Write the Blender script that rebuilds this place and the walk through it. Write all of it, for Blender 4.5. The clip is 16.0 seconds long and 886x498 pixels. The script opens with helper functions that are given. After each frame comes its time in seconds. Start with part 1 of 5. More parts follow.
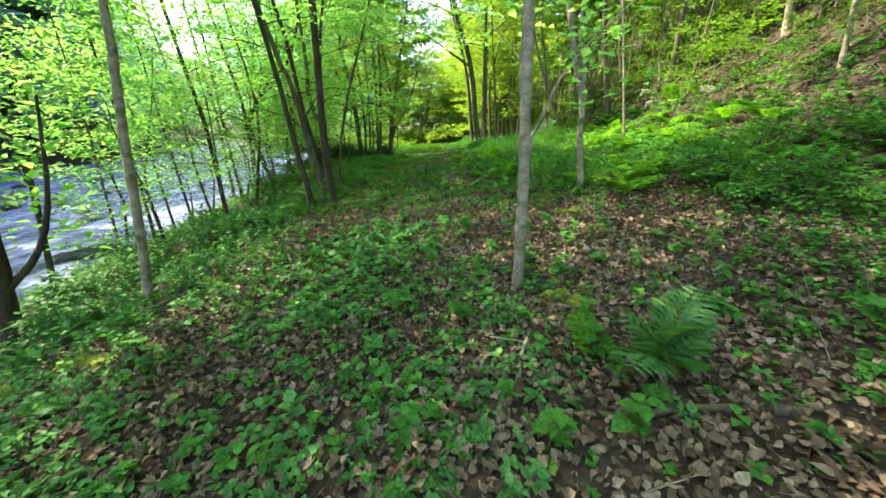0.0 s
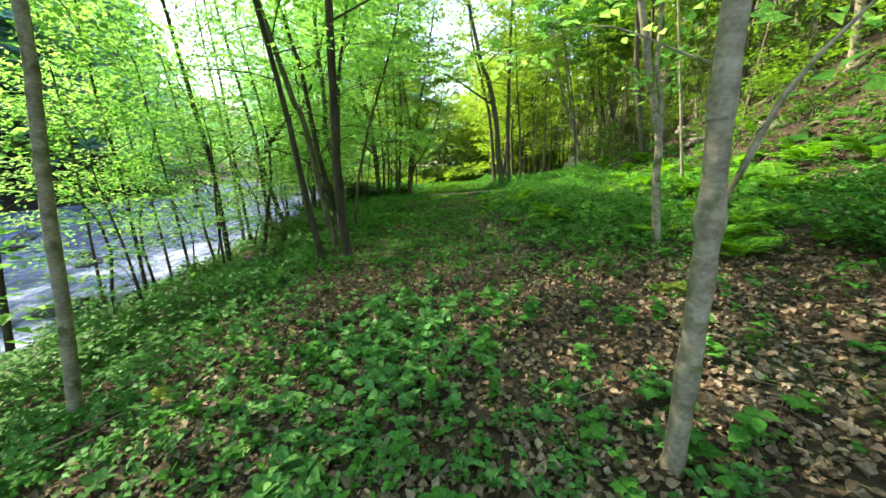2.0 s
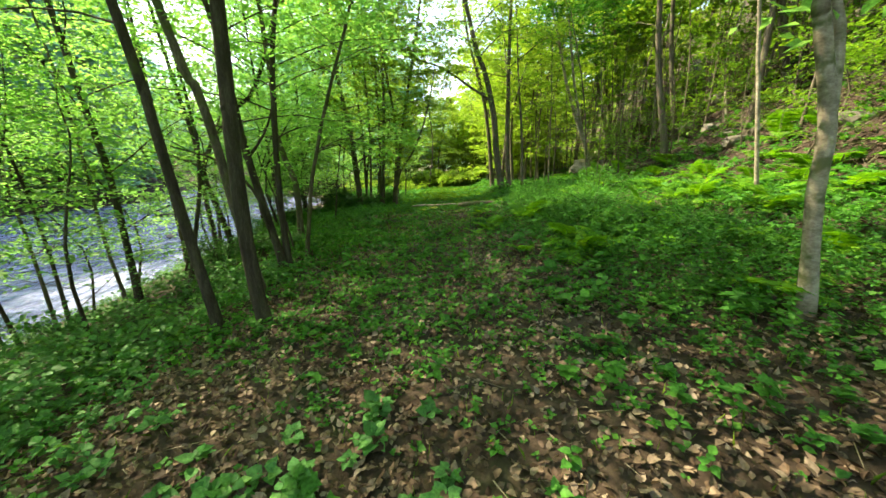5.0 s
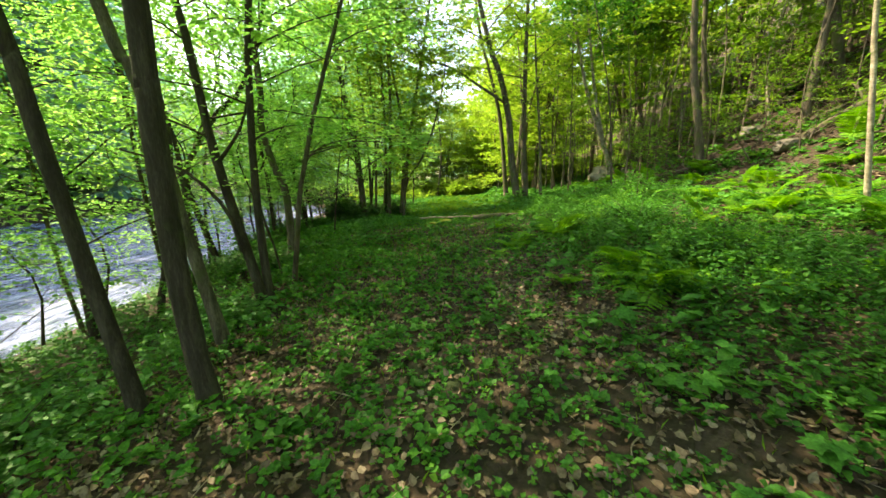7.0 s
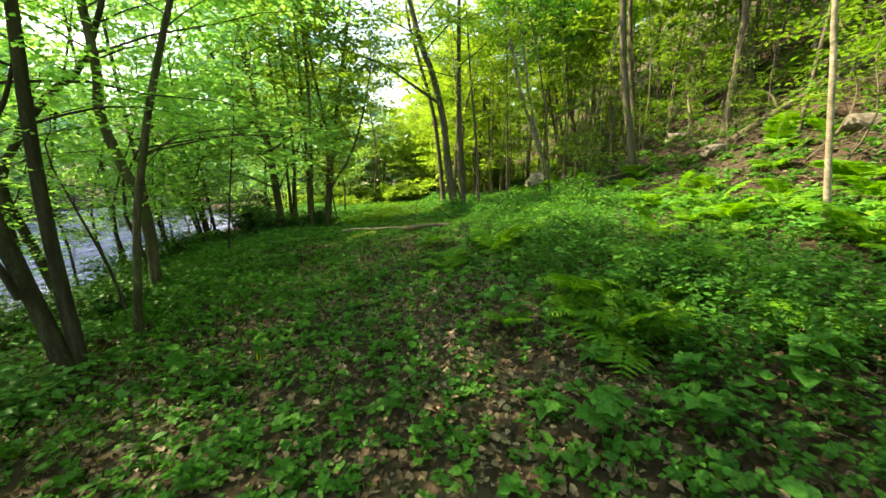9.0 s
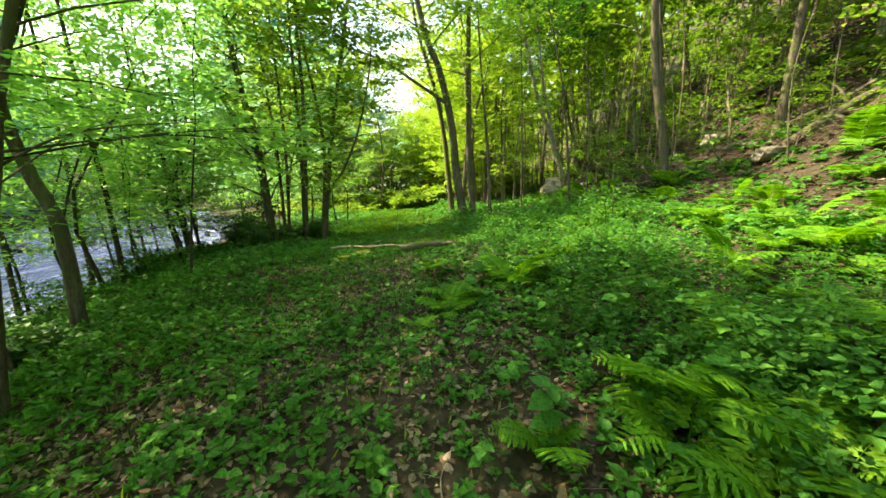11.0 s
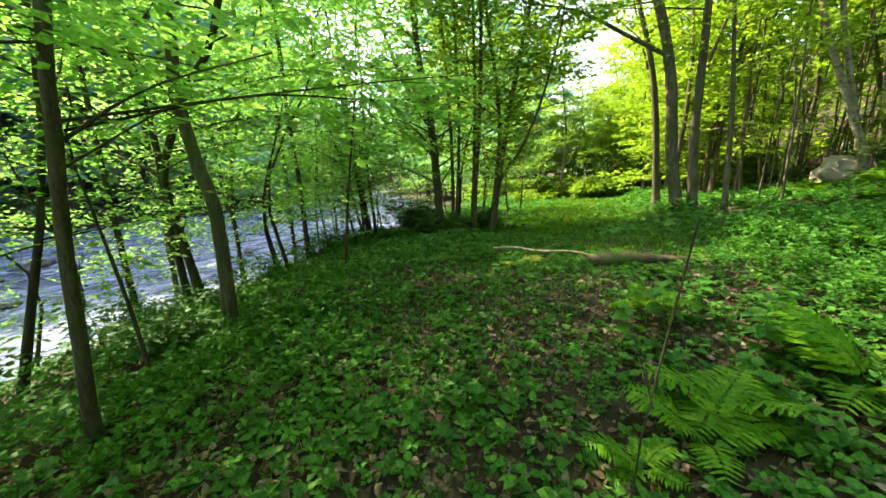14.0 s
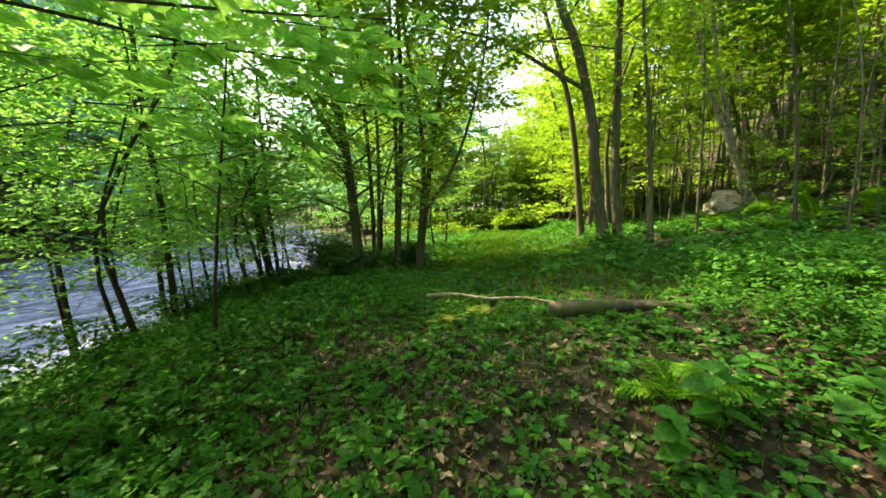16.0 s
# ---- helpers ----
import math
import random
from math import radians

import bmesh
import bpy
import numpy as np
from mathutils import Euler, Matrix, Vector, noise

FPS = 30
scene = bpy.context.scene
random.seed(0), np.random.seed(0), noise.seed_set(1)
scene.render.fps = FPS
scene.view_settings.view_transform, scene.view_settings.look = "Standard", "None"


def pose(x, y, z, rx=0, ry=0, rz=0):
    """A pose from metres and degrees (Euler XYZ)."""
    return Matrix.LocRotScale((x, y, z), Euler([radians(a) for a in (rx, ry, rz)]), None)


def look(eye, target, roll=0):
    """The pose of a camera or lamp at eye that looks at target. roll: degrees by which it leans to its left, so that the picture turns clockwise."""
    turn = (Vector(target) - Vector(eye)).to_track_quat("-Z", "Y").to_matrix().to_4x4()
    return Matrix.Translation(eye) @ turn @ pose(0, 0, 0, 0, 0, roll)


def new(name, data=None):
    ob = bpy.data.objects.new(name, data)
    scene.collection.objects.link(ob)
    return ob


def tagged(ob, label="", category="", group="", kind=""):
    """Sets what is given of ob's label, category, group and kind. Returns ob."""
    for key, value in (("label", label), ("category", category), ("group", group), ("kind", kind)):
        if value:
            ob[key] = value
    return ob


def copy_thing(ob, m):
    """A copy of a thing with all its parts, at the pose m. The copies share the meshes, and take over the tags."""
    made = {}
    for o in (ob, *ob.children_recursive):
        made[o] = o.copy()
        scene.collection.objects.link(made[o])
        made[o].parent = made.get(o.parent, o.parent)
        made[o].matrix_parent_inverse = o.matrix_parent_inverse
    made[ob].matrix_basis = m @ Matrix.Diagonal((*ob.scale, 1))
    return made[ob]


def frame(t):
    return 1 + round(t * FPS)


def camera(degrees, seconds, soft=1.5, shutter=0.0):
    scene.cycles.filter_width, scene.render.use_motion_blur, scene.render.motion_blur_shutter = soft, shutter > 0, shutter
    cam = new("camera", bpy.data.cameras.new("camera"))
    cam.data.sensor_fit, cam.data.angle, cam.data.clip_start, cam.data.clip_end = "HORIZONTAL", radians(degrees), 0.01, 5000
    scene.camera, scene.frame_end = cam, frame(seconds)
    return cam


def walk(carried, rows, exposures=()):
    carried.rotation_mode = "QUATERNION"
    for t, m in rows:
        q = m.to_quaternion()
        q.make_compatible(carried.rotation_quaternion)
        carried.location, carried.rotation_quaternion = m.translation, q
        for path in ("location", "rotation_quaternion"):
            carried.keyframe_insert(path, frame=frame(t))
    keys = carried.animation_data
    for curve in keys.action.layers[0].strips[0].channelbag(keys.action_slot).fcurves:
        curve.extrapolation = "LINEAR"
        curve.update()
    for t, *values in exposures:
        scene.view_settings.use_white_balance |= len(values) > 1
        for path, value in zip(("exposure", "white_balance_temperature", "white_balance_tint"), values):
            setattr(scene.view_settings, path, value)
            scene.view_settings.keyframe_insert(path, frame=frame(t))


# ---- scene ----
cam = camera(102.1, 16.0, soft=1.6, shutter=0.1)
METRES, EYE, TILT, LEAN, TURN = 12.5, 1.5, -18.7, 0.0, 0.0
ROWS = [
    (0.0, 0.0, 0.0, 0.0, 0.0, 0.0, -0.0),
    (0.5, -0.0144, 0.0215, 0.0053, 2.52, 0.76, -0.68),
    (1.0, -0.0146, 0.0505, 0.0152, 3.17, 2.22, -0.91),
    (1.5, -0.0175, 0.0779, 0.0334, 2.86, 3.95, -0.86),
    (2.0, -0.0308, 0.1145, 0.0455, 2.23, 5.51, -0.63),
    (2.5, -0.0289, 0.1441, 0.0542, 0.02, 6.08, 0.17),
    (3.0, -0.026, 0.1817, 0.0676, -1.7, 5.79, 0.72),
    (3.5, -0.0214, 0.2157, 0.0761, -1.42, 5.62, 0.78),
    (4.0, -0.0071, 0.2557, 0.094, -0.61, 5.78, 0.51),
    (6.5, -0.034, 0.4, 0.1434, 4.01, 6.94, -0.97),
    (7.0, -0.0341, 0.4305, 0.1537, 2.81, 7.32, -0.57),
    (7.5, -0.0309, 0.459, 0.1695, 0.02, 7.19, 0.23),
    (8.0, -0.0318, 0.4856, 0.1772, -2.93, 7.22, 1.27),
    (8.5, -0.0182, 0.5114, 0.1797, -5.85, 7.55, 2.34),
    (11.0, 0.0199, 0.6443, 0.2356, -4.16, 8.78, 1.88),
    (11.5, 0.0249, 0.6713, 0.2436, -1.95, 7.14, 1.17),
    (12.0, 0.0256, 0.701, 0.2516, 2.67, 5.81, -0.21),
    (12.5, 0.0273, 0.7271, 0.2583, 7.96, 5.02, -1.96),
    (13.0, 0.0235, 0.7489, 0.272, 13.24, 4.83, -3.93),
    (13.5, 0.0111, 0.7714, 0.2805, 19.25, 4.99, -5.76),
    (14.0, -0.0021, 0.7956, 0.2829, 21.88, 5.64, -6.49),
    (14.5, -0.0112, 0.8217, 0.2863, 19.73, 7.47, -5.95),
    (15.0, -0.0291, 0.8482, 0.2937, 17.28, 8.9, -5.03),
    (15.5, -0.0387, 0.8701, 0.3021, 14.17, 10.24, -3.97),
    (16.0, -0.0422, 0.9012, 0.3128, 9.98, 11.85, -2.75),
]
walk(cam, [(t, pose(0, 0, EYE, TILT, LEAN, TURN) @ pose(METRES * x, METRES * y, METRES * z, 90 + pitch, roll, yaw)) for t, x, y, z, yaw, pitch, roll in ROWS],
     exposures=[(0.0, 2.77, 7300, 14), (2.5, 2.53, 7500, 11), (7.0, 2.5, 8700, 11), (9.0, 2.58, 8900, 11), (12.5, 2.73, 8500, 9), (14.5, 2.68, 8300, 10), (16.0, 2.56, 8800, 9)])

# ---- light ----
world = bpy.data.worlds.new("sky")
scene.world = world
world.use_nodes = True
wn = world.node_tree
sky = wn.nodes.new("ShaderNodeTexSky")
sky.sky_type, sky.sun_disc = "NISHITA", False
SUN_EL, SUN_AZ = radians(47), radians(-70)      # azimuth from +y towards +x
sky.sun_elevation, sky.sun_rotation = SUN_EL, SUN_AZ
sky.air_density, sky.dust_density = 1.0, 1.6
wn.links.new(sky.outputs[0], wn.nodes["Background"].inputs[0])
wn.nodes["Background"].inputs[1].default_value = 0.15
sun_way = Vector((math.sin(SUN_AZ) * math.cos(SUN_EL), math.cos(SUN_AZ) * math.cos(SUN_EL), math.sin(SUN_EL)))
sun = new("sun", bpy.data.lights.new("sun", "SUN"))
sun.data.energy, sun.data.angle, sun.data.color = 3.0, radians(0.5), (1.0, 0.93, 0.78)
sun.matrix_world = look(sun_way * 100, (0, 0, 0))
tagged(sun, kind="structure")

# ---- materials ----


def nodes_of(name):
    m = bpy.data.materials.new(name)
    m.use_nodes = True
    return m, m.node_tree.nodes, m.node_tree.links


def ramp(ns, stops):
    r = ns.new("ShaderNodeValToRGB")
    e = r.color_ramp.elements
    while len(e) < len(stops):
        e.new(0.5)
    for k, (at, c) in zip(e, stops):
        k.position, k.color = at, (*c, 1)
    return r


def leaf_material(name, stops, through_light=0.45, gloss=0.55, glow=(1.25, 1.25, 0.55)):
    """Thin leaf: varied leaf by leaf and plant by plant, lets light through."""
    m, ns, ln = nodes_of(name)
    geo, info = ns.new("ShaderNodeNewGeometry"), ns.new("ShaderNodeObjectInfo")
    r = ramp(ns, stops)
    pos = ns.new("ShaderNodeTexNoise")
    pos.inputs["Scale"].default_value = 0.9
    ln.new(geo.outputs["Position"], pos.inputs["Vector"])
    a = ns.new("ShaderNodeMath")
    a.operation = "MULTIPLY_ADD"
    a.inputs[1].default_value = 0.62
    ln.new(geo.outputs["Random Per Island"], a.inputs[0])
    b = ns.new("ShaderNodeMath")
    b.operation = "MULTIPLY_ADD"
    b.inputs[1].default_value, b.inputs[2].default_value = 0.7, -0.18
    ln.new(pos.outputs[0], b.inputs[0])
    ln.new(b.outputs[0], a.inputs[2])
    ln.new(a.outputs[0], r.inputs[0])
    hsv = ns.new("ShaderNodeHueSaturation")
    v = ns.new("ShaderNodeMapRange")
    v.inputs[3].default_value, v.inputs[4].default_value = 0.82, 1.2
    ln.new(info.outputs["Random"], v.inputs[0])
    fine = ns.new("ShaderNodeTexNoise")
    fine.inputs["Scale"].default_value, fine.inputs["Detail"].default_value = 55, 4
    ln.new(geo.outputs["Position"], fine.inputs["Vector"])
    mott = ns.new("ShaderNodeMapRange")
    mott.inputs[1].default_value, mott.inputs[2].default_value, mott.inputs[3].default_value, mott.inputs[4].default_value = 0.3, 0.7, 0.62, 1.3
    ln.new(fine.outputs[0], mott.inputs[0])
    both = ns.new("ShaderNodeMath")
    both.operation = "MULTIPLY"
    ln.new(v.outputs[0], both.inputs[0])
    ln.new(mott.outputs[0], both.inputs[1])
    ln.new(both.outputs[0], hsv.inputs["Value"])
    ln.new(r.outputs[0], hsv.inputs["Color"])
    p = ns["Principled BSDF"]
    p.inputs["Roughness"].default_value = gloss
    p.inputs["Specular IOR Level"].default_value = 0.14
    ln.new(hsv.outputs[0], p.inputs["Base Color"])
    t = ns.new("ShaderNodeBsdfTranslucent")
    mul = ns.new("ShaderNodeMix")
    mul.data_type, mul.blend_type = "RGBA", "MULTIPLY"
    mul.inputs[0].default_value = 1
    mul.inputs[7].default_value = (*glow, 1)
    ln.new(hsv.outputs[0], mul.inputs[6])
    ln.new(mul.outputs[2], t.inputs[0])
    mix = ns.new("ShaderNodeMixShader")
    mix.inputs[0].default_value = through_light
    ln.new(p.outputs[0], mix.inputs[1])
    ln.new(t.outputs[0], mix.inputs[2])
    ln.new(mix.outputs[0], ns["Material Output"].inputs[0])
    return m


def rough_material(name, stops, scale=(6, 6, 1.2), rough=0.9, bump=0.6, patch=None, fine=7.0):
    """Bark, stone, soil: two scales of noise, relief, and patches of a second colour (moss, lichen)."""
    m, ns, ln = nodes_of(name)
    co = ns.new("ShaderNodeTexCoord")
    info = ns.new("ShaderNodeObjectInfo")
    mp = ns.new("ShaderNodeMapping")
    mp.inputs["Scale"].default_value = scale
    ln.new(co.outputs["Object"], mp.inputs[0])
    shift = ns.new("ShaderNodeVectorMath")
    shift.operation = "SCALE"
    shift.inputs[0].default_value = (31, 17, 23)
    ln.new(info.outputs["Random"], shift.inputs["Scale"])
    ln.new(shift.outputs[0], mp.inputs["Location"])
    big, small = ns.new("ShaderNodeTexNoise"), ns.new("ShaderNodeTexNoise")
    big.inputs["Scale"].default_value, big.inputs["Detail"].default_value = 1.1, 4
    small.inputs["Scale"].default_value, small.inputs["Detail"].default_value = fine, 6
    small.inputs["Roughness"].default_value = 0.7
    for n in (big, small):
        ln.new(mp.outputs[0], n.inputs["Vector"])
    mixf = ns.new("ShaderNodeMath")
    mixf.operation = "MULTIPLY_ADD"
    mixf.inputs[1].default_value = 0.55
    half = ns.new("ShaderNodeMath")
    half.operation = "MULTIPLY"
    half.inputs[1].default_value = 0.5
    ln.new(big.outputs[0], half.inputs[0])
    ln.new(small.outputs[0], mixf.inputs[0])
    ln.new(half.outputs[0], mixf.inputs[2])
    r = ramp(ns, stops)
    ln.new(mixf.outputs[0], r.inputs[0])
    colour = r.outputs[0]
    if patch:
        spot = ns.new("ShaderNodeTexNoise")
        spot.inputs["Scale"].default_value, spot.inputs["Detail"].default_value = patch[1], 5
        ln.new(co.outputs["Object"], spot.inputs["Vector"])
        cut = ramp(ns, [(patch[2], (0, 0, 0)), (patch[2] + 0.1, (1, 1, 1))])
        ln.new(spot.outputs[0], cut.inputs[0])
        mx = ns.new("ShaderNodeMix")
        mx.data_type = "RGBA"
        ln.new(cut.outputs[0], mx.inputs[0])
        ln.new(colour, mx.inputs[6])
        mx.inputs[7].default_value = (*patch[0], 1)
        colour = mx.outputs[2]
    p = ns["Principled BSDF"]
    ln.new(colour, p.inputs["Base Color"])
    p.inputs["Roughness"].default_value = rough
    p.inputs["Specular IOR Level"].default_value = 0.25
    bp = ns.new("ShaderNodeBump")
    bp.inputs["Strength"].default_value, bp.inputs["Distance"].default_value = bump, 0.02
    ln.new(mixf.outputs[0], bp.inputs["Height"])
    ln.new(bp.outputs[0], p.inputs["Normal"])
    return m


LEAF = leaf_material("canopy_leaf", [(0, (0.1, 0.29, 0.07)), (0.45, (0.19, 0.43, 0.11)), (0.8, (0.29, 0.52, 0.13)), (1, (0.39, 0.58, 0.14))], 0.62, 0.5, (1.4, 1.4, 1.05))
LEAF_SUN = leaf_material("yellow_green_leaf", [(0, (0.11, 0.26, 0.03)), (0.45, (0.2, 0.36, 0.045)), (1, (0.36, 0.46, 0.08))], 0.5, 0.55, (1.25, 1.25, 0.75))
# darker than the canopy leaf: the hillside's shade is put into the colour
LEAF_SLOPE_SHADED = leaf_material("shaded_slope_leaf", [(0, (0.06, 0.16, 0.02)), (0.5, (0.1, 0.23, 0.032)), (1, (0.22, 0.34, 0.05))], 0.45)
LEAF_LOW = leaf_material("undergrowth_leaf", [(0, (0.024, 0.11, 0.02)), (0.5, (0.052, 0.2, 0.034)), (0.85, (0.1, 0.28, 0.042)), (1, (0.18, 0.34, 0.05))], 0.42, 0.55, (1.1, 1.2, 0.65))
LEAF_BLUE = leaf_material("blue_green_leaf", [(0, (0.034, 0.11, 0.03)), (0.6, (0.068, 0.215, 0.06)), (1, (0.15, 0.32, 0.08))], 0.35)
# distance haze is painted into these leaves as a paler, bluer green
LEAF_FAR_HAZED = leaf_material("hazed_far_bank_leaf", [(0, (0.15, 0.33, 0.22)), (0.6, (0.27, 0.48, 0.36)), (1, (0.43, 0.6, 0.48))], 0.68, 0.55, (1.4, 1.5, 1.4))
FERN = leaf_material("fern_leaf", [(0, (0.06, 0.2, 0.018)), (0.6, (0.105, 0.3, 0.024)), (1, (0.22, 0.4, 0.032))], 0.48)
GRASS = leaf_material("grass_blade", [(0, (0.07, 0.18, 0.02)), (0.6, (0.14, 0.3, 0.03)), (1, (0.28, 0.37, 0.06))], 0.42)
# darker copy of LITTER, with the hillside's canopy shade put into the colour
LITTER_SHADED = leaf_material("shaded_dead_leaf", [(0, (0.018, 0.012, 0.008)), (0.4, (0.06, 0.04, 0.025)), (0.8, (0.15, 0.105, 0.068)), (1, (0.26, 0.2, 0.14))], 0.08, 0.7, (1, 0.9, 0.7))
LITTER = leaf_material("dead_leaf", [(0, (0.03, 0.019, 0.012)), (0.3, (0.085, 0.056, 0.035)), (0.6, (0.19, 0.14, 0.095)), (0.85, (0.28, 0.225, 0.165)), (1, (0.4, 0.34, 0.27))], 0.12, 0.6, (1, 0.9, 0.7))
BARK = rough_material("grey_brown_bark", [(0.3, (0.022, 0.017, 0.012)), (0.48, (0.07, 0.058, 0.04)), (0.62, (0.15, 0.128, 0.093)), (0.74, (0.24, 0.215, 0.165))], (14, 14, 2.2), bump=0.9, patch=((0.075, 0.09, 0.03), 2.6, 0.52))
BARK_PALE = rough_material("pale_grey_bark", [(0.3, (0.075, 0.064, 0.046)), (0.45, (0.19, 0.165, 0.12)), (0.58, (0.3, 0.265, 0.2)), (0.7, (0.42, 0.39, 0.32))], (6, 6, 9), bump=0.5, patch=((0.1, 0.11, 0.05), 6.0, 0.55), fine=5)
BARK_DARK = rough_material("dark_bark", [(0.3, (0.016, 0.013, 0.01)), (0.5, (0.045, 0.036, 0.026)), (0.7, (0.1, 0.085, 0.065))], (16, 16, 2.5), bump=0.9, patch=((0.07, 0.085, 0.03), 2.5, 0.6))
DEADWOOD = rough_material("weathered_wood", [(0.3, (0.1, 0.075, 0.05)), (0.5, (0.25, 0.2, 0.145)), (0.7, (0.42, 0.36, 0.28))], (9, 9, 9), patch=((0.1, 0.13, 0.04), 3, 0.6))
STONE = rough_material("lichened_stone", [(0.3, (0.05, 0.045, 0.036)), (0.5, (0.15, 0.135, 0.11)), (0.7, (0.34, 0.31, 0.26))], (2.5, 2.5, 2.5), patch=((0.09, 0.12, 0.05), 1.6, 0.58))
# lighter copy of STONE: the boulder's fleck of sun is put into its colour
SUN_PAINTED_STONE = rough_material("sun_painted_stone", [(0.3, (0.14, 0.12, 0.09)), (0.5, (0.32, 0.285, 0.23)), (0.7, (0.5, 0.46, 0.38))], (2.5, 2.5, 2.5), patch=((0.14, 0.15, 0.08), 1.6, 0.62))
STONE_WET = rough_material("river_stone", [(0.3, (0.018, 0.018, 0.02)), (0.6, (0.07, 0.068, 0.065))], (3, 3, 3), rough=0.5)
MOSS = rough_material("moss", [(0.3, (0.05, 0.07, 0.012)), (0.5, (0.13, 0.17, 0.02)), (0.7, (0.22, 0.25, 0.04))], (14, 14, 14), bump=1.0)
SOIL = rough_material("forest_soil", [(0.28, (0.009, 0.006, 0.004)), (0.45, (0.028, 0.019, 0.012)), (0.6, (0.055, 0.039, 0.025)), (0.75, (0.1, 0.074, 0.05))], (5, 5, 5), bump=1.0, patch=((0.02, 0.034, 0.01), 0.8, 0.57), fine=9)

# water: dark bed under a rippled, glossy surface
WATER, ns, ln = nodes_of("river_water")
p = ns["Principled BSDF"]
p.inputs["Base Color"].default_value = (0.035, 0.04, 0.045, 1)
p.inputs["Roughness"].default_value = 0.12
p.inputs["IOR"].default_value = 1.33
p.inputs["Specular IOR Level"].default_value = 0.8
co, mp = ns.new("ShaderNodeTexCoord"), ns.new("ShaderNodeMapping")
mp.inputs["Scale"].default_value = (1.1, 0.45, 1)
ln.new(co.outputs["Object"], mp.inputs[0])
rip, foam_sheen = ns.new("ShaderNodeTexNoise"), ns.new("ShaderNodeTexNoise")
rip.inputs["Scale"].default_value, rip.inputs["Detail"].default_value = 2.6, 7
foam_sheen.inputs["Scale"].default_value, foam_sheen.inputs["Detail"].default_value = 1.3, 8
foam_sheen.inputs["Roughness"].default_value = 0.75
for n in (rip, foam_sheen):
    ln.new(mp.outputs[0], n.inputs["Vector"])
bp = ns.new("ShaderNodeBump")
bp.inputs["Strength"].default_value, bp.inputs["Distance"].default_value = 1.0, 0.6
ln.new(rip.outputs[0], bp.inputs["Height"])
ln.new(bp.outputs[0], p.inputs["Normal"])
# pale stops mix riffle foam with the blue sky reflection put into the colour
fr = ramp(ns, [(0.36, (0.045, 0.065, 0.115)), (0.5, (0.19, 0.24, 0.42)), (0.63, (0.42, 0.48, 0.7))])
ln.new(foam_sheen.outputs[0], fr.inputs[0])
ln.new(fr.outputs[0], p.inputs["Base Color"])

# ---- building helpers ----
rng = np.random.default_rng(7)


def part(name, data, material, parent=None, label=""):
    if isinstance(data, bmesh.types.BMesh):
        me = bpy.data.meshes.new(name)
        data.to_mesh(me)
        data.free()
        data = me
    if not data.materials:
        data.materials.append(material)
    ob = new(name, data)
    ob.parent = parent
    if label:
        ob["label"] = label
    return ob


def mesh_of(name, verts, loops, size, smooth=False):
    """A mesh from arrays: verts (n, 3), loops (faces, size)."""
    me = bpy.data.meshes.new(name)
    verts, loops = np.asarray(verts, np.float32), np.asarray(loops, np.int32)
    me.vertices.add(len(verts))
    me.vertices.foreach_set("co", verts.ravel())
    me.loops.add(loops.size)
    me.loops.foreach_set("vertex_index", loops.ravel())
    me.polygons.add(len(loops))
    me.polygons.foreach_set("loop_start", np.arange(0, loops.size, size, dtype=np.int32))
    if smooth:
        me.polygons.foreach_set("use_smooth", np.ones(len(loops), bool))
    me.update(calc_edges=True)
    return me


def unit(a):
    return a / np.maximum(np.linalg.norm(a, axis=1, keepdims=True), 1e-6)


# outline of half a leaf: along, across (one side), lift
OVAL = ((0, 0, 0), (0.22, 0.55, 0.10), (0.55, 0.5, 0.10), (1, 0, -0.08))
LOBED = ((0, 0, 0), (0.05, 0.55, 0.08), (0.34, 0.38, 0.05), (0.52, 0.85, 0.06), (0.66, 0.3, 0.02), (1, 0, -0.1))
DIAMOND = ((0, 0, 0), (0.42, 0.5, 0.09), (1, 0, -0.06))


def leaf_mesh(name, P, D, N, S, W=0.9, shape=OVAL):
    """Many leaves: base P, way D, up N, length S, breadth W x S; two folded halves each."""
    D = unit(D)
    side = unit(np.cross(D, N))
    N = np.cross(side, D)
    S = np.broadcast_to(np.asarray(S, float).reshape(-1, 1), (len(P), 1))
    left = list(shape)
    right = [(a, -b, c) for a, b, c in shape[1:-1]][::-1]
    ring = left + right
    V = np.stack([P + S * (a * D + b * W * side + c * N) for a, b, c in ring], 1)
    k, n = len(ring), len(P)
    base = np.arange(n)[:, None] * k
    h = len(shape)
    faces = []
    for i in range(1, h - 1):
        faces.append((0, i, i + 1))
    back = [0, h - 1] + list(range(h, k))
    for i in range(1, len(back) - 1):
        faces.append((0, back[i], back[i + 1]))
    F = (base[:, None, :] + np.array(faces)[None]).reshape(-1, 3)
    return mesh_of(name, V.reshape(-1, 3), F, 3)


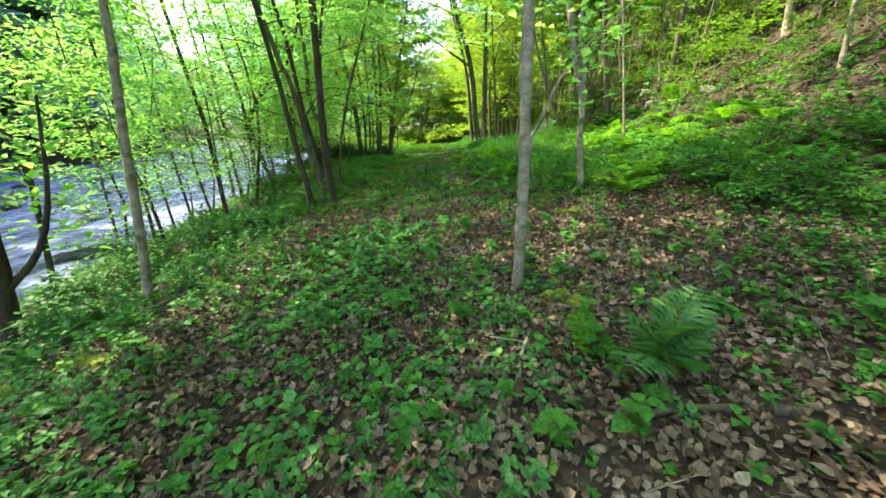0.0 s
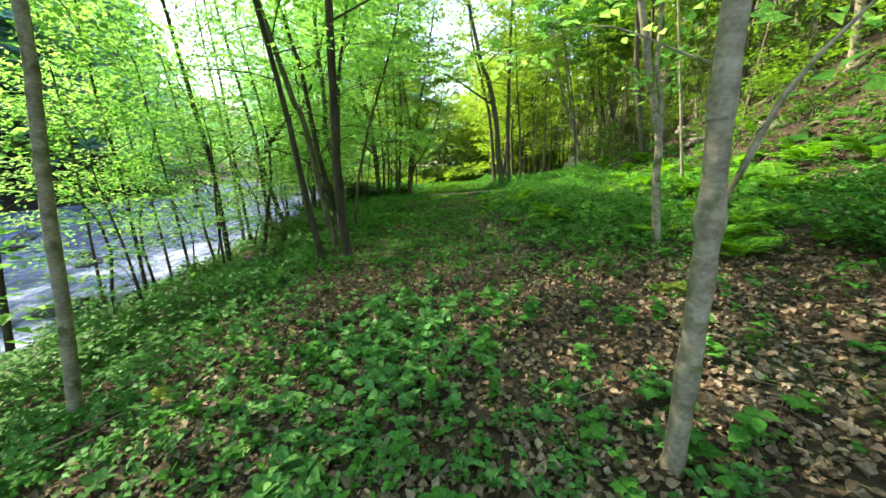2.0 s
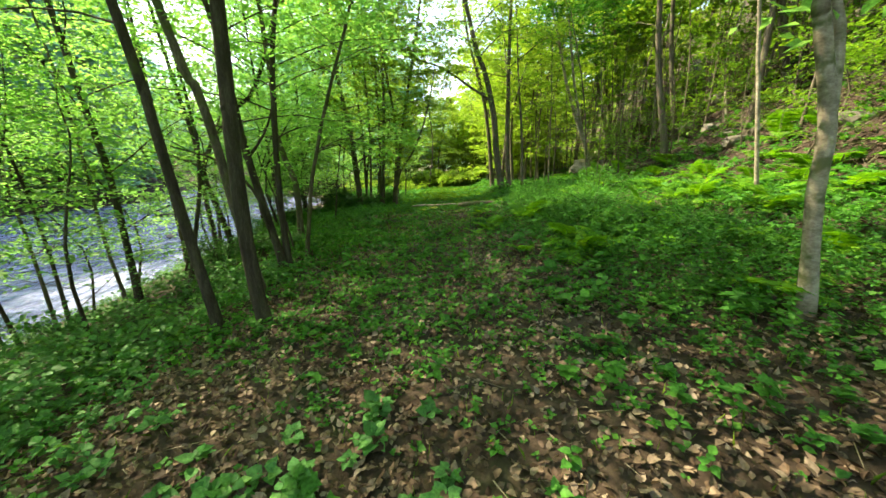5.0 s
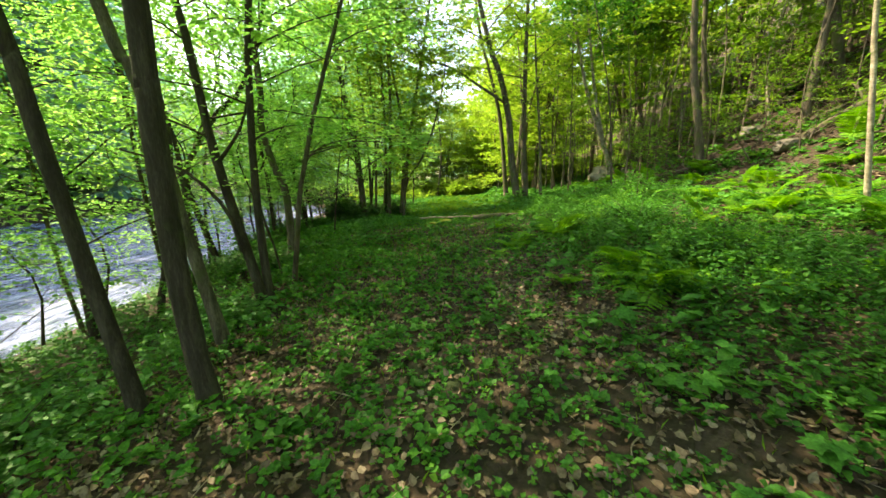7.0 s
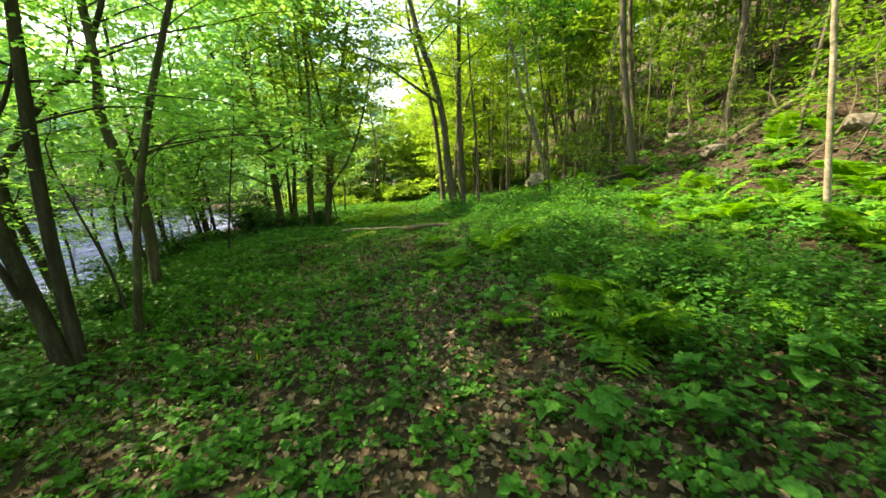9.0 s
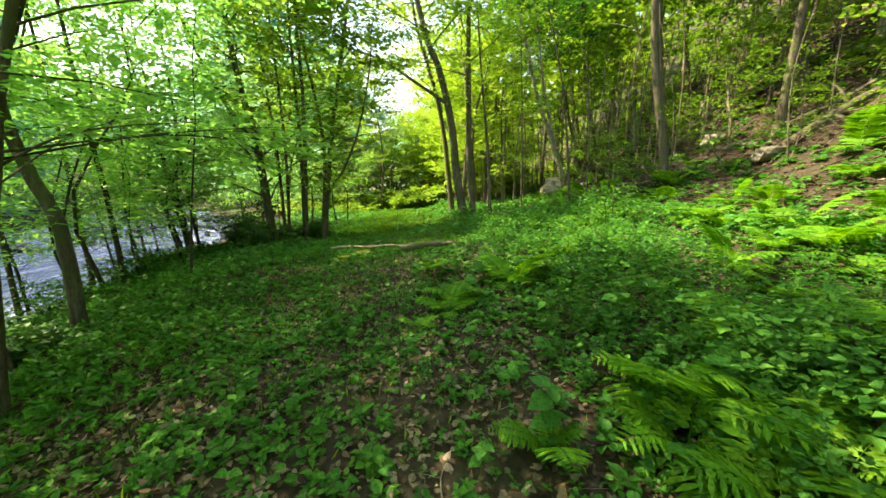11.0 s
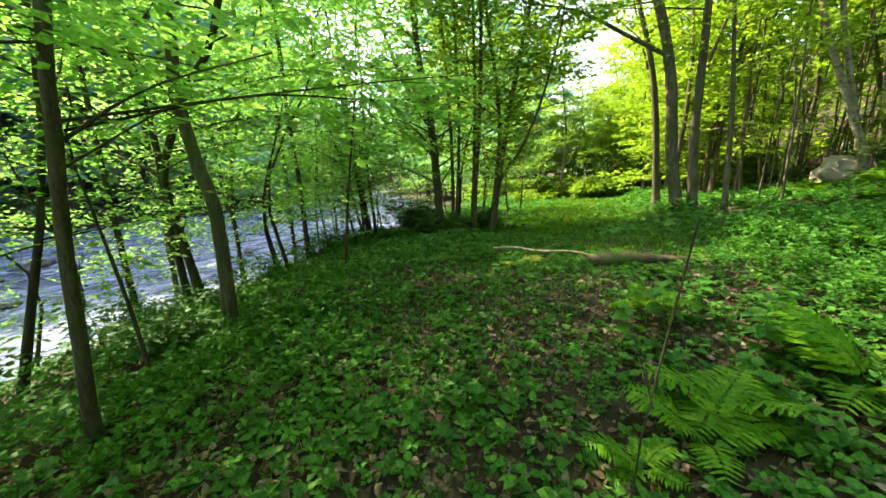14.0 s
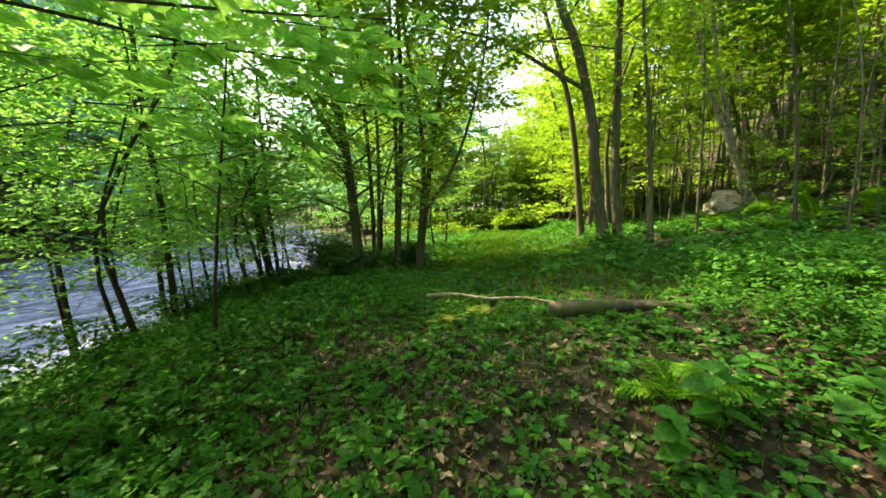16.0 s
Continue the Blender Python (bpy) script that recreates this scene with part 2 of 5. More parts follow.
def tube_arrays(points, radii, sides=8, rough=0.0, flare=0.0):
    P = np.asarray(points, float)
    n = len(P)
    T = unit(np.gradient(P, axis=0))
    ref = np.array([1.0, 0, 0]) if abs(T[0][0]) < 0.8 else np.array([0, 1.0, 0])
    A = unit(np.cross(T, ref))
    B = np.cross(T, A)
    ang = np.linspace(0, 2 * math.pi, sides, endpoint=False)
    R = np.asarray(radii, float)[:, None] * (1 + rough * rng.standard_normal((n, sides)))
    if flare:
        R[0] *= 1 + flare * (1 + 0.5 * np.cos(3 * ang + rng.uniform(0, 6)))
        R[1] *= 1 + flare * 0.3
    V = P[:, None] + R[..., None] * (np.cos(ang)[None, :, None] * A[:, None] + np.sin(ang)[None, :, None] * B[:, None])
    i, j = np.meshgrid(np.arange(n - 1), np.arange(sides), indexing="ij")
    q = np.stack([i * sides + j, i * sides + (j + 1) % sides, (i + 1) * sides + (j + 1) % sides, (i + 1) * sides + j], -1).reshape(-1, 4)
    return V.reshape(-1, 3), q


def tubes(name, specs, sides=8, rough=0.0, flare=0.0):
    vs, fs, off = [], [], 0
    for pts, rad in specs:
        v, f = tube_arrays(pts, rad, sides, rough, flare)
        vs.append(v)
        fs.append(f + off)
        off += len(v)
    return mesh_of(name, np.concatenate(vs), np.concatenate(fs), 4, True)


def smooth_line(points, n):
    """A Catmull-Rom line through a few points."""
    P = np.asarray(points, float)
    if len(P) == 2:
        return P[0] + (P[1] - P[0]) * np.linspace(0, 1, n)[:, None]
    Q = np.vstack([2 * P[0] - P[1], P, 2 * P[-1] - P[-2]])
    out = []
    for u in np.linspace(0, len(P) - 1 - 1e-6, n):
        i = int(u)
        f = u - i
        a, b, c, d = Q[i:i + 4]
        out.append(0.5 * (2 * b + (c - a) * f + (2 * a - 5 * b + 4 * c - d) * f * f + (3 * b - a - 3 * c + d) * f ** 3))
    return np.array(out)


def sstep(a, b, x):
    t = np.clip((np.asarray(x, float) - a) / (b - a), 0, 1)
    return t * t * (3 - 2 * t)


def fbm(x, y, f=1.0, seed=0.0):
    x, y = np.asarray(x, float) * f + seed, np.asarray(y, float) * f - seed
    return (np.sin(1.7 * x + 1.3 * np.sin(1.1 * y + seed)) + np.sin(1.9 * y + 1.5 * np.sin(0.9 * x + 2))
            + 0.5 * np.sin(3.7 * x + 2.9 * y) + 0.5 * np.sin(4.3 * y - 3.1 * x + 1)) / 3


# ---- the ground: a bench between a river and a hillside ----
WATER_Z = -1.8


def river_edge(y):
    return -7.2 - 0.17 * np.clip(y, -30, 45) - 0.8 * np.clip(y - 45, 0, 60)


def brow(y):
    return -2.6 - 0.8 * sstep(5, 10, y) - 2.2 * sstep(10.5, 14, y) - 1.7 * sstep(15.5, 21, y) - 0.08 * np.clip(y - 20, 0, 40)


HILL_X = np.array([-2, 0, 2, 4, 6, 7, 8, 11, 15, 25, 60, 100, 1000.0])
HILL_Z = np.array([-0.2, 0, 0.25, 0.62, 1.12, 1.45, 1.95, 4.0, 7.2, 15.5, 42, 60, 60.0])


def ground_z(x, y):
    x, y = np.asarray(x, float), np.asarray(y, float)
    push = np.clip(0.13 * (y - 10), 0, 4.5) * sstep(-1, 4, x)
    z = np.interp(x - push, HILL_X, HILL_Z)
    xb, xe = brow(y), river_edge(y)
    z = np.where(x < -2, -0.2 - 0.12 * np.minimum(-2 - x, 2.2), z)
    zb = -0.2 - 0.12 * np.minimum(-2 - xb, 2.2)
    f = np.clip((xb - x) / np.maximum(xb - xe, 0.5), 0, 3)
    z = np.where(x < xb, zb + (WATER_Z - zb) * np.minimum(f, 1.25) ** 0.9, z)
    far = xe - 24
    z = np.where(x < far, np.maximum(z, WATER_Z - 0.6 + 0.62 * np.clip(far - x, 0, 90)), z)
    swell = 0.4 * np.exp(-((y - 16.8) / 3.6) ** 2) * sstep(-6.2, -4.2, x) * (1 - sstep(4, 8, x)) + 0.32 * sstep(19, 23, y) * sstep(0.5, 2.5, x) * (1 - sstep(32, 44, y))
    z = z + swell
    bump = 0.05 * fbm(x, y, 0.9) + 0.025 * fbm(x, y, 2.6, 3)
    rise = np.clip((x - 6) / 4, 0, 1)
    return z + bump * (1 + 3.5 * rise)


def gz(x, y):
    return float(ground_z(x, y))


def spread(lo, hi, step, far, count):
    inner = np.arange(lo, hi + step, step)
    out = np.geomspace(step, far, count).cumsum()
    return np.concatenate([(lo - out)[::-1], inner, hi + out])


gx, gy = spread(-13, 17, 0.22, 160, 16), spread(-5, 42, 0.26, 160, 16)
XX, YY = np.meshgrid(gx, gy, indexing="ij")
i, j = np.meshgrid(np.arange(len(gx) - 1), np.arange(len(gy) - 1), indexing="ij")
ny = len(gy)
quads = np.stack([i * ny + j, (i + 1) * ny + j, (i + 1) * ny + j + 1, i * ny + j + 1], -1).reshape(-1, 4)
ground = part("ground", mesh_of("ground", np.stack([XX, YY, ground_z(XX, YY)], -1).reshape(-1, 3), quads, 4, True), SOIL)
tagged(ground, "brown forest soil rising from riverbank to steep hillside", "ground", kind="structure")

wy = np.linspace(-120, 220, 60)
wv = np.concatenate([np.stack([river_edge(wy) + 1.2, wy, np.full(60, WATER_Z)], -1), np.stack([river_edge(wy) - 26, wy, np.full(60, WATER_Z)], -1)])
k = np.arange(59)
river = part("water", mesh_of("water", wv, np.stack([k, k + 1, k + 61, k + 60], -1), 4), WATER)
tagged(river, "shallow rippling river beside the bank, pale riffles and painted sky sheen", "river", kind="structure")

# ---- trees ----


def clear_of_path(P):
    """True where foliage leaves the walked line and the view along it free."""
    x, y, z = P[:, 0], P[:, 1], P[:, 2]
    tube = (np.abs(x + 0.1) < 1.0) & (y > -1.5) & (y < 13.5) & (z < 2.35)
    view = (np.abs(x) < 1.2 + 0.04 * y) & (y >= 14) & (y < 48) & (z < 3.4 + 0.03 * y)
    return ~(tube | view)


def sprays(C, U, length, per, leaf, flat=0.14):
    """Leaves in flat sprays along twigs: starts C, ways U. Gives the arrays for leaf_mesh."""
    m = len(C)
    s = np.tile(np.linspace(0.12, 1.0, per), (m, 1)) + rng.normal(0, 0.03, (m, per))
    sign = np.where(np.arange(per) % 2, 1.0, -1.0)[None] * np.ones((m, 1))
    U = unit(U)
    up = unit(np.stack([rng.normal(0, flat, m), rng.normal(0, flat, m), np.ones(m)], 1))
    side = unit(np.cross(U, up))
    L = np.broadcast_to(np.asarray(length, float).reshape(-1, 1, 1), (m, 1, 1))
    P = C[:, None] + L * (s[..., None] * U[:, None]) + side[:, None] * (sign[..., None] * 0.05)
    P = P + L * side[:, None] * (sign * np.abs(rng.normal(0.14, 0.1, (m, per))))[..., None] + np.array([0, 0, 1]) * rng.normal(0, 0.035, (m, per, 1)) * L
    D = side[:, None] * sign[..., None] * 0.8 + U[:, None] * 0.7 + rng.normal(0, 0.22, (m, per, 3)) - np.array([0, 0, 0.16])
    N = up[:, None] + rng.normal(0, 0.24, (m, per, 3))
    S = leaf * rng.uniform(0.65, 1.3, (m, per))
    return P.reshape(-1, 3), D.reshape(-1, 3), N.reshape(-1, 3), S.ravel()


def limb_line(start, azimuth, length, rise, n=6, droop=0.25):
    u = np.linspace(0, 1, n)[:, None]
    d = np.array([math.cos(azimuth), math.sin(azimuth), 0])
    wob = np.cumsum(rng.normal(0, 0.05 * length, (n, 3)), 0) * np.array([1, 1, 0.5])
    wob -= wob[0]
    return start + d * length * u + np.array([0, 0, 1]) * length * (rise * u - droop * u * u) + wob * u


def tree(base, line, radius, height, bark=None, leaf_mat=None, crown=(2.2, 2.4, 14), leaf=0.125, dense=11, per=13, extra=(),
         label="", sides=9, shape=DIAMOND, name="tree", local=False, rings=0, knots=()):
    """A broadleaf tree. line: the trunk's offsets (dx, dy, height above its foot) from foot up; crown: lowest limb's height,
    limb length, count of limbs; extra: further limbs as lists of offsets, with their radius first."""
    bark, leaf_mat = bark or BARK, leaf_mat or LEAF
    if not local and base[0] < -2 and base[1] < 20:
        leaf = 0.74 * leaf
    foot = Vector(base)
    root = new(name)
    root.location = foot
    pts = [np.array(q, float) for q in line]
    top = pts[-1]
    if height > top[2] + 0.5:
        lean = (pts[-1] - pts[-2]) / max(pts[-1][2] - pts[-2][2], 0.3)
        lean = np.clip(lean, -0.35, 0.35)
        rest = height - top[2]
        pts.append(top + np.array([lean[0] * rest * 0.4, lean[1] * rest * 0.4, rest * 0.5]) + rng.normal(0, 0.12, 3) * [1, 1, 0])
        pts.append(top + np.array([lean[0] * rest * 0.6, lean[1] * rest * 0.6, rest]) + rng.normal(0, 0.25, 3) * [1, 1, 0])
    path = smooth_line(pts, rings or (12 if local else max(12, int(height * 2.2))))
    path[0, 2] -= 0.12
    hs = path[:, 2] / height
    rad = radius * np.clip(1 - 0.8 * np.clip(hs, 0, 1) ** 1.1, 0.12, 1)
    for kh, kr in knots:
        rad = rad * (1 + kr * np.exp(-((path[:, 2] - kh) / 0.07) ** 2))
    part("trunk", tubes("trunk", [(path, rad)], sides, 0.035, 0.3), bark, root)
    limbs = []
    low, reach, count = crown
    for r0, *q in extra:
        ln_ = smooth_line(q, 9)
        limbs.append((ln_, r0 * np.linspace(1, 0.3, 9)))
    az = rng.uniform(0, 6.28)
    for n in range(count):
        f = (n + rng.uniform(0, 0.9)) / count
        h = low + (height * 0.97 - low) * f
        at = np.array([np.interp(h, path[:, 2], path[:, c]) for c in range(3)])
        az += 2.4 + rng.normal(0, 0.35)
        length = reach * (1.05 - 0.6 * f) * rng.uniform(0.65, 1.25)
        rr = max(0.007, 0.3 * np.interp(h, path[:, 2], rad))
        limbs.append((limb_line(at, az, length, rng.uniform(0.25, 0.75)), rr * np.linspace(1, 0.2, 6)))
    if local:
        twigs = part("branch", tubes("branch", [(q[::2] if len(q) > 5 else q, r[::2] if len(q) > 5 else r) for q, r in limbs], 3), bark, root)
        tagged(twigs, kind="stuff")
    else:
        for q in limbs:
            part("limb", tubes("limb", [q], 5), bark, root)
    C, U = [], []
    for q, r in limbs:
        seg = q[-1] - q[0]
        for s in range(dense):
            u = rng.uniform(0.25, 1.0) * (len(q) - 1)
            a = int(min(u, len(q) - 2))
            c = q[a] + (q[a + 1] - q[a]) * (u - a)
            away = rng.normal(0, 1, 3) * np.array([1, 1, 0.14]) + seg / max(np.linalg.norm(seg), 0.01) * 0.9
            C.append(c + rng.normal(0, 0.12, 3))
            U.append(away)
    if C:
        C, U = np.array(C), np.array(U)
        P, D, N, S = sprays(C, U, rng.uniform(0.5, 1.0, len(C)) * min(1.0, 0.35 * reach + 0.2), per, leaf)
        if not local:
            keep = clear_of_path(P + np.array(foot))
            P, D, N, S = P[keep], D[keep], N[keep], S[keep]
        part("crown", leaf_mesh("crown", P, D, N, S, 0.6, shape), leaf_mat, root)
    return tagged(root, label or "slender broadleaf tree with green leaves", "tree")


def at_ground(x, y, dz=0.0):
    return (x, y, gz(x, y) + dz)


def offsets(x0, y0, z0, *pts):
    """Trunk offsets from places (x, y, z) in the world."""
    return [(0, 0, 0)] + [(x - x0, y - y0, z - z0) for x, y, z in pts]


def placed(x, y, z, *pts, **kw):
    """A tree whose foot stands at x, y near height z and whose trunk passes through pts (x, z) in the plane of y."""
    g = gz(x, y)
    r, h = kw.pop("radius"), kw.pop("height")
    return tree((x, y, g), offsets(x, y, g, *[(a, y, b) for a, b in pts]), r, h, **kw)


SMOOTH_TREE = "smooth pale-grey young maple trunk on leaf litter"
GREY_TREE = "slender grey-brown riverbank tree with bright green leaves"
DARK_TREE = "dark-barked leaning tree on the riverbank"

# beside the walked line
g = gz(0.7, 3.08)
tree((0.7, 3.08, g), [(0, 0, 0), (-0.01, 0, 0.87 - g), (-0.02, 0, 1.32 - g), (-0.05, 0, 1.8 - g), (-0.06, 0, 2.2 - g)], 0.05, 11, rings=110, knots=((1.26, 0.32), (1.0, 0.12), (0.55, 0.1), (1.75, 0.22), (2.05, 0.12)),
     bark=BARK_PALE, crown=(3.4, 3.0, 24), leaf=0.12, dense=10, sides=16, label="smooth grey young maple with one forked limb",
     extra=[(0.017, (0.0, 0.03, 1.36 - g), (0.1, 0.04, 1.55 - g), (0.22, 0.05, 1.85 - g), (0.46, 0.06, 2.15 - g), (0.85, 0.1, 2.5 - g)), (0.007, (-0.05, 0.03, 1.95 - g), (-0.2, 1.2, 2.5 - g), (-0.4, 2.7, 2.75 - g))])
g = gz(-3.89, 4.26)
tree((-3.89, 4.26, g), offsets(-3.89, 4.26, g, (-3.725, 4.25, 0.37), (-3.64, 4.25, 1.2), (-3.53, 4.25, 2.03), (-3.46, 4.25, 2.65)), 0.055, 10.5, bark=BARK_PALE, crown=(3.6, 3.4, 30), leaf=0.17, dense=16, label=SMOOTH_TREE, sides=14, rings=60)
g = gz(2.76, 7.2)
tree((2.76, 7.2, g), [(0, 0, 0), (-0.14, 0, 1.38 - g), (-0.16, 0, 1.89 - g), (-0.36, 0, 2.63 - g), (-0.49, 0, 3.12 - g)], 0.06, 11.5, bark=BARK_PALE,
     crown=(4.0, 3.2, 24), leaf=0.15, dense=10, label="grey forked maple trunk among undergrowth", sides=12,
     extra=[(0.05, (-0.16, 0, 1.85 - g), (-0.2, 0.02, 2.53 - g), (-0.33, 0.03, 3.12 - g), (-0.3, 0.1, 5.2 - g))])
placed(-2.51, 8.3, 0, (-2.6, 0.44), (-2.64, 1.47), (-2.63, 2.26), (-2.62, 2.81), radius=0.085, height=15, bark=BARK_DARK, crown=(4.2, 3.8, 32), leaf=0.22, dense=15, label=DARK_TREE, sides=14)
placed(-3.12, 9.4, 0, (-3.38, 0.95), (-3.55, 2.0), (-3.72, 2.7), (-3.95, 3.3), radius=0.068, height=13, crown=(4.2, 3.2, 24), leaf=0.16, dense=10, label="olive-grey leaning trunk beside a dark tree", sides=12)
placed(-2.98, 8.15, 0, (-3.18, 0.86), (-3.33, 1.8), (-3.41, 2.42), (-3.46, 2.65), radius=0.06, height=11, bark=BARK_DARK, crown=(3.2, 2.8, 20), leaf=0.15, label=DARK_TREE, sides=12)
placed(-3.45, 10.85, 0, (-3.69, 0.72), (-3.96, 1.97), (-4.1, 3.04), (-4.24, 3.95), radius=0.075, height=9, bark=BARK_DARK, crown=(2.2, 2.2, 14), label=DARK_TREE,
       extra=[(0.035, (-0.2, -0.1, 0.9), (-0.25, -0.3, 1.55), (-0.75, -0.4, 2.1), (-1.5, -0.5, 2.35)), (0.03, (-0.45, 0, 2.2), (-0.1, 0.05, 2.7), (0.1, 0.1, 3.4))])
placed(-3.42, 10.95, 0, (-3.47, 1.3), (-3.4, 2.9), (-3.28, 3.95), radius=0.065, height=9, bark=BARK_DARK, crown=(2.4, 2.0, 13), label=DARK_TREE)
# down the bank
placed(-7.09, 11.5, 0, (-7.21, 1.44), (-7.46, 3.0), (-7.74, 4.83), radius=0.07, height=14, bark=BARK_DARK, crown=(1.6, 3.4, 26), label=DARK_TREE, leaf=0.15)
placed(-8.04, 14.3, 0, (-8.26, 1.22), (-8.36, 3.37), (-8.48, 5.14), radius=0.06, height=11, bark=BARK_DARK, crown=(1.6, 2.8, 20), label=DARK_TREE, leaf=0.15)
placed(-7.88, 12.0, 0, (-8.11, 0.02), (-8.29, 2.75), (-8.64, 4.97), radius=0.042, height=9, crown=(1.8, 2.4, 18), label=GREY_TREE, leaf=0.15)
placed(-8.5, 11.0, 0, (-8.75, 1.0), (-8.99, 2.21), (-9.04, 3.9), radius=0.035, height=8, crown=(1.6, 2.2, 16), label=GREY_TREE, leaf=0.15)
placed(-8.32, 7.0, 0, (-8.0, 0.6), (-8.2, 1.6), (-8.6, 3.5), radius=0.055, height=12.5, bark=BARK_DARK, crown=(2.0, 3.4, 24), label=DARK_TREE, leaf=0.15)
placed(-5.3, 3.8, 0, (-5.05, 0.2), (-5.0, 1.4), (-5.1, 2.6), radius=0.1, height=12, bark=BARK_DARK, crown=(3.4, 3.8, 30), leaf=0.22, dense=18, label=DARK_TREE,
       extra=[(0.05, (0.2, 0, 0.85), (0.5, 0.2, 1.25), (0.75, 0.3, 1.9), (0.9, 0.4, 3.0))])
placed(-8.56, 9.0, 0, (-8.5, 0.6), (-8.47, 2.08), (-8.53, 3.79), radius=0.032, height=8, crown=(1.4, 2.2, 16), label=GREY_TREE, leaf=0.15)
placed(-4.25, 13.5, 0, (-4.27, 1.2), (-4.5, 1.9), (-4.68, 2.7), (-4.63, 3.5), radius=0.085, height=10, crown=(3.6, 3.2, 28), sides=12, leaf=0.17, dense=15, rings=50,
       label="mossy grey tree with an S-bent trunk")
g = gz(-6.95, 14.9)
tree((-6.95, 14.9, g), offsets(-6.95, 14.9, g, (-7.34, 14.9, 0.43), (-7.62, 14.9, 1.58), (-7.23, 14.9, 2.35), (-6.52, 14.9, 3.22), (-5.72, 14.9, 3.98)), 0.085, 10,
     bark=BARK_DARK, crown=(2.8, 3.2, 22), label="dark crooked tree forking low over the river", leaf=0.16, dense=15,
     extra=[(0.05, (-0.6, 0, 1.58 - g), (-1.15, -0.05, 1.9 - g), (-2.5, -0.1, 2.3 - g), (-3.4, -0.2, 2.9 - g)),
            (0.05, (-0.62, 0, 1.7 - g), (-0.3, 0.05, 2.5 - g), (0.1, 0.05, 3.4 - g), (0.0, 0.05, 4.6 - g))])
placed(-7.5, 14.95, 0, (-7.7, 0.63), (-7.77, 2.18), (-7.85, 2.75), (-8.1, 3.94), radius=0.075, height=11.5, bark=BARK_DARK, crown=(2.8, 3.4, 26), label=DARK_TREE, leaf=0.16, dense=15)
g = gz(-3.39, 11.7)
thin_tree = tree((-3.39, 11.7, g), offsets(-3.39, 11.7, g, (-3.26, 11.7, 0.57), (-3.15, 11.7, 1.32), (-2.99, 11.7, 1.93), (-2.78, 11.7, 2.7)), 0.047, 8.5, crown=(3.4, 2.8, 24), leaf=0.17, dense=14,
     label="thin brown tree with a long side limb", sides=12,
     extra=[(0.014, (0.38, 0.05, 1.9 - g), (0.6, 0.25, 2.12 - g), (1.0, 0.35, 2.24 - g), (1.75, 0.4, 2.3 - g)), (0.012, (0.4, 0.03, 2.0 - g), (0.9, 0.9, 2.25 - g), (1.7, 1.7, 2.45 - g), (2.3, 2.0, 2.5 - g)),
            (0.01, (0.3, 0.0, 1.7 - g), (0.35, 0.9, 2.3 - g), (0.7, 1.9, 2.7 - g))])
foot = np.array([-3.39, 11.7, g])
C = np.array([(-2.6, 12.9, 2.2), (-2.3, 13.2, 2.05), (-2.1, 13.3, 2.3), (-1.95, 13.0, 2.35), (-2.35, 13.5, 1.85), (-1.9, 13.6, 2.1), (-1.65, 13.7, 2.35), (-1.6, 13.5, 2.45), (-2.2, 12.8, 2.45), (-1.5, 13.9, 2.2)])
U = np.array([(0.8, 0.4, -0.1)] * 10) + rng.normal(0, 0.35, (10, 3)) * np.array([1, 1, 0.4])
part("limb", tubes("limb", [(smooth_line([(-3.0, 11.75, 1.95), (-2.4, 12.6, 2.25), (-1.9, 13.3, 2.3), (-1.4, 13.8, 2.35)] - foot, 9), 0.011 * np.linspace(1, 0.3, 9))], 5), BARK_DARK, thin_tree)
for c, u in zip(C, U):
    part("twig", tubes("twig", [(smooth_line([c - foot, c + 0.5 * u / np.linalg.norm(u) - foot], 4), 0.004 * np.linspace(1, 0.4, 4))], 4), BARK_DARK, thin_tree)
    P, D, N, S = sprays(c[None] - foot, u[None], np.full(1, 0.5), 13, 0.135)
    for k in range(13):
        part("leaf", leaf_mesh("leaf", P[k:k + 1], D[k:k + 1], N[k:k + 1], S[k:k + 1], 0.62, LOBED), LEAF, thin_tree)
placed(-3.94, 12.4, 0, (-4.11, 0.47), (-4.34, 1.16), (-4.6, 2.0), radius=0.022, height=3.2, bark=BARK_DARK, crown=(1.4, 0.8, 7), label="thin leaning leafy riverbank sapling", dense=5, per=8)
placed(-4.0, 15.5, 0, (-3.81, 1.41), (-3.64, 2.47), (-3.55, 3.06), radius=0.022, height=4.6, bark=BARK_DARK, crown=(1.3, 1.3, 12), label="thin upright sapling with pale leaves", dense=7, per=8)
# five trees added along the bank so that their crowns shade the track
placed(-9.2, 15.7, 0, (-9.3, 1.5), (-9.5, 3.5), radius=0.065, height=13, crown=(3.0, 3.4, 24), label=GREY_TREE, leaf=0.16)
placed(-6.8, 17.6, 0, (-6.9, 1.5), (-7.1, 3.5), radius=0.06, height=11.5, bark=BARK_DARK, crown=(3.2, 3.4, 28), label=GREY_TREE, leaf=0.16, dense=13)
placed(-8.9, 19.2, 0, (-9.0, 1.5), (-9.1, 3.5), radius=0.06, height=12.5, bark=BARK_DARK, crown=(2.4, 3.4, 28), label=GREY_TREE, leaf=0.16, dense=13)
placed(-7.7, 5.0, 0, (-7.75, 1.5), (-7.9, 3.5), radius=0.05, height=11.5, bark=BARK_DARK, crown=(3.6, 3.2, 28), label=GREY_TREE, leaf=0.16, dense=13)
placed(-8.3, 9.9, 0, (-8.4, 1.5), (-8.6, 3.5), radius=0.045, height=11.5, bark=BARK_DARK, crown=(3.6, 3.2, 28), label=GREY_TREE, leaf=0.16, dense=13)
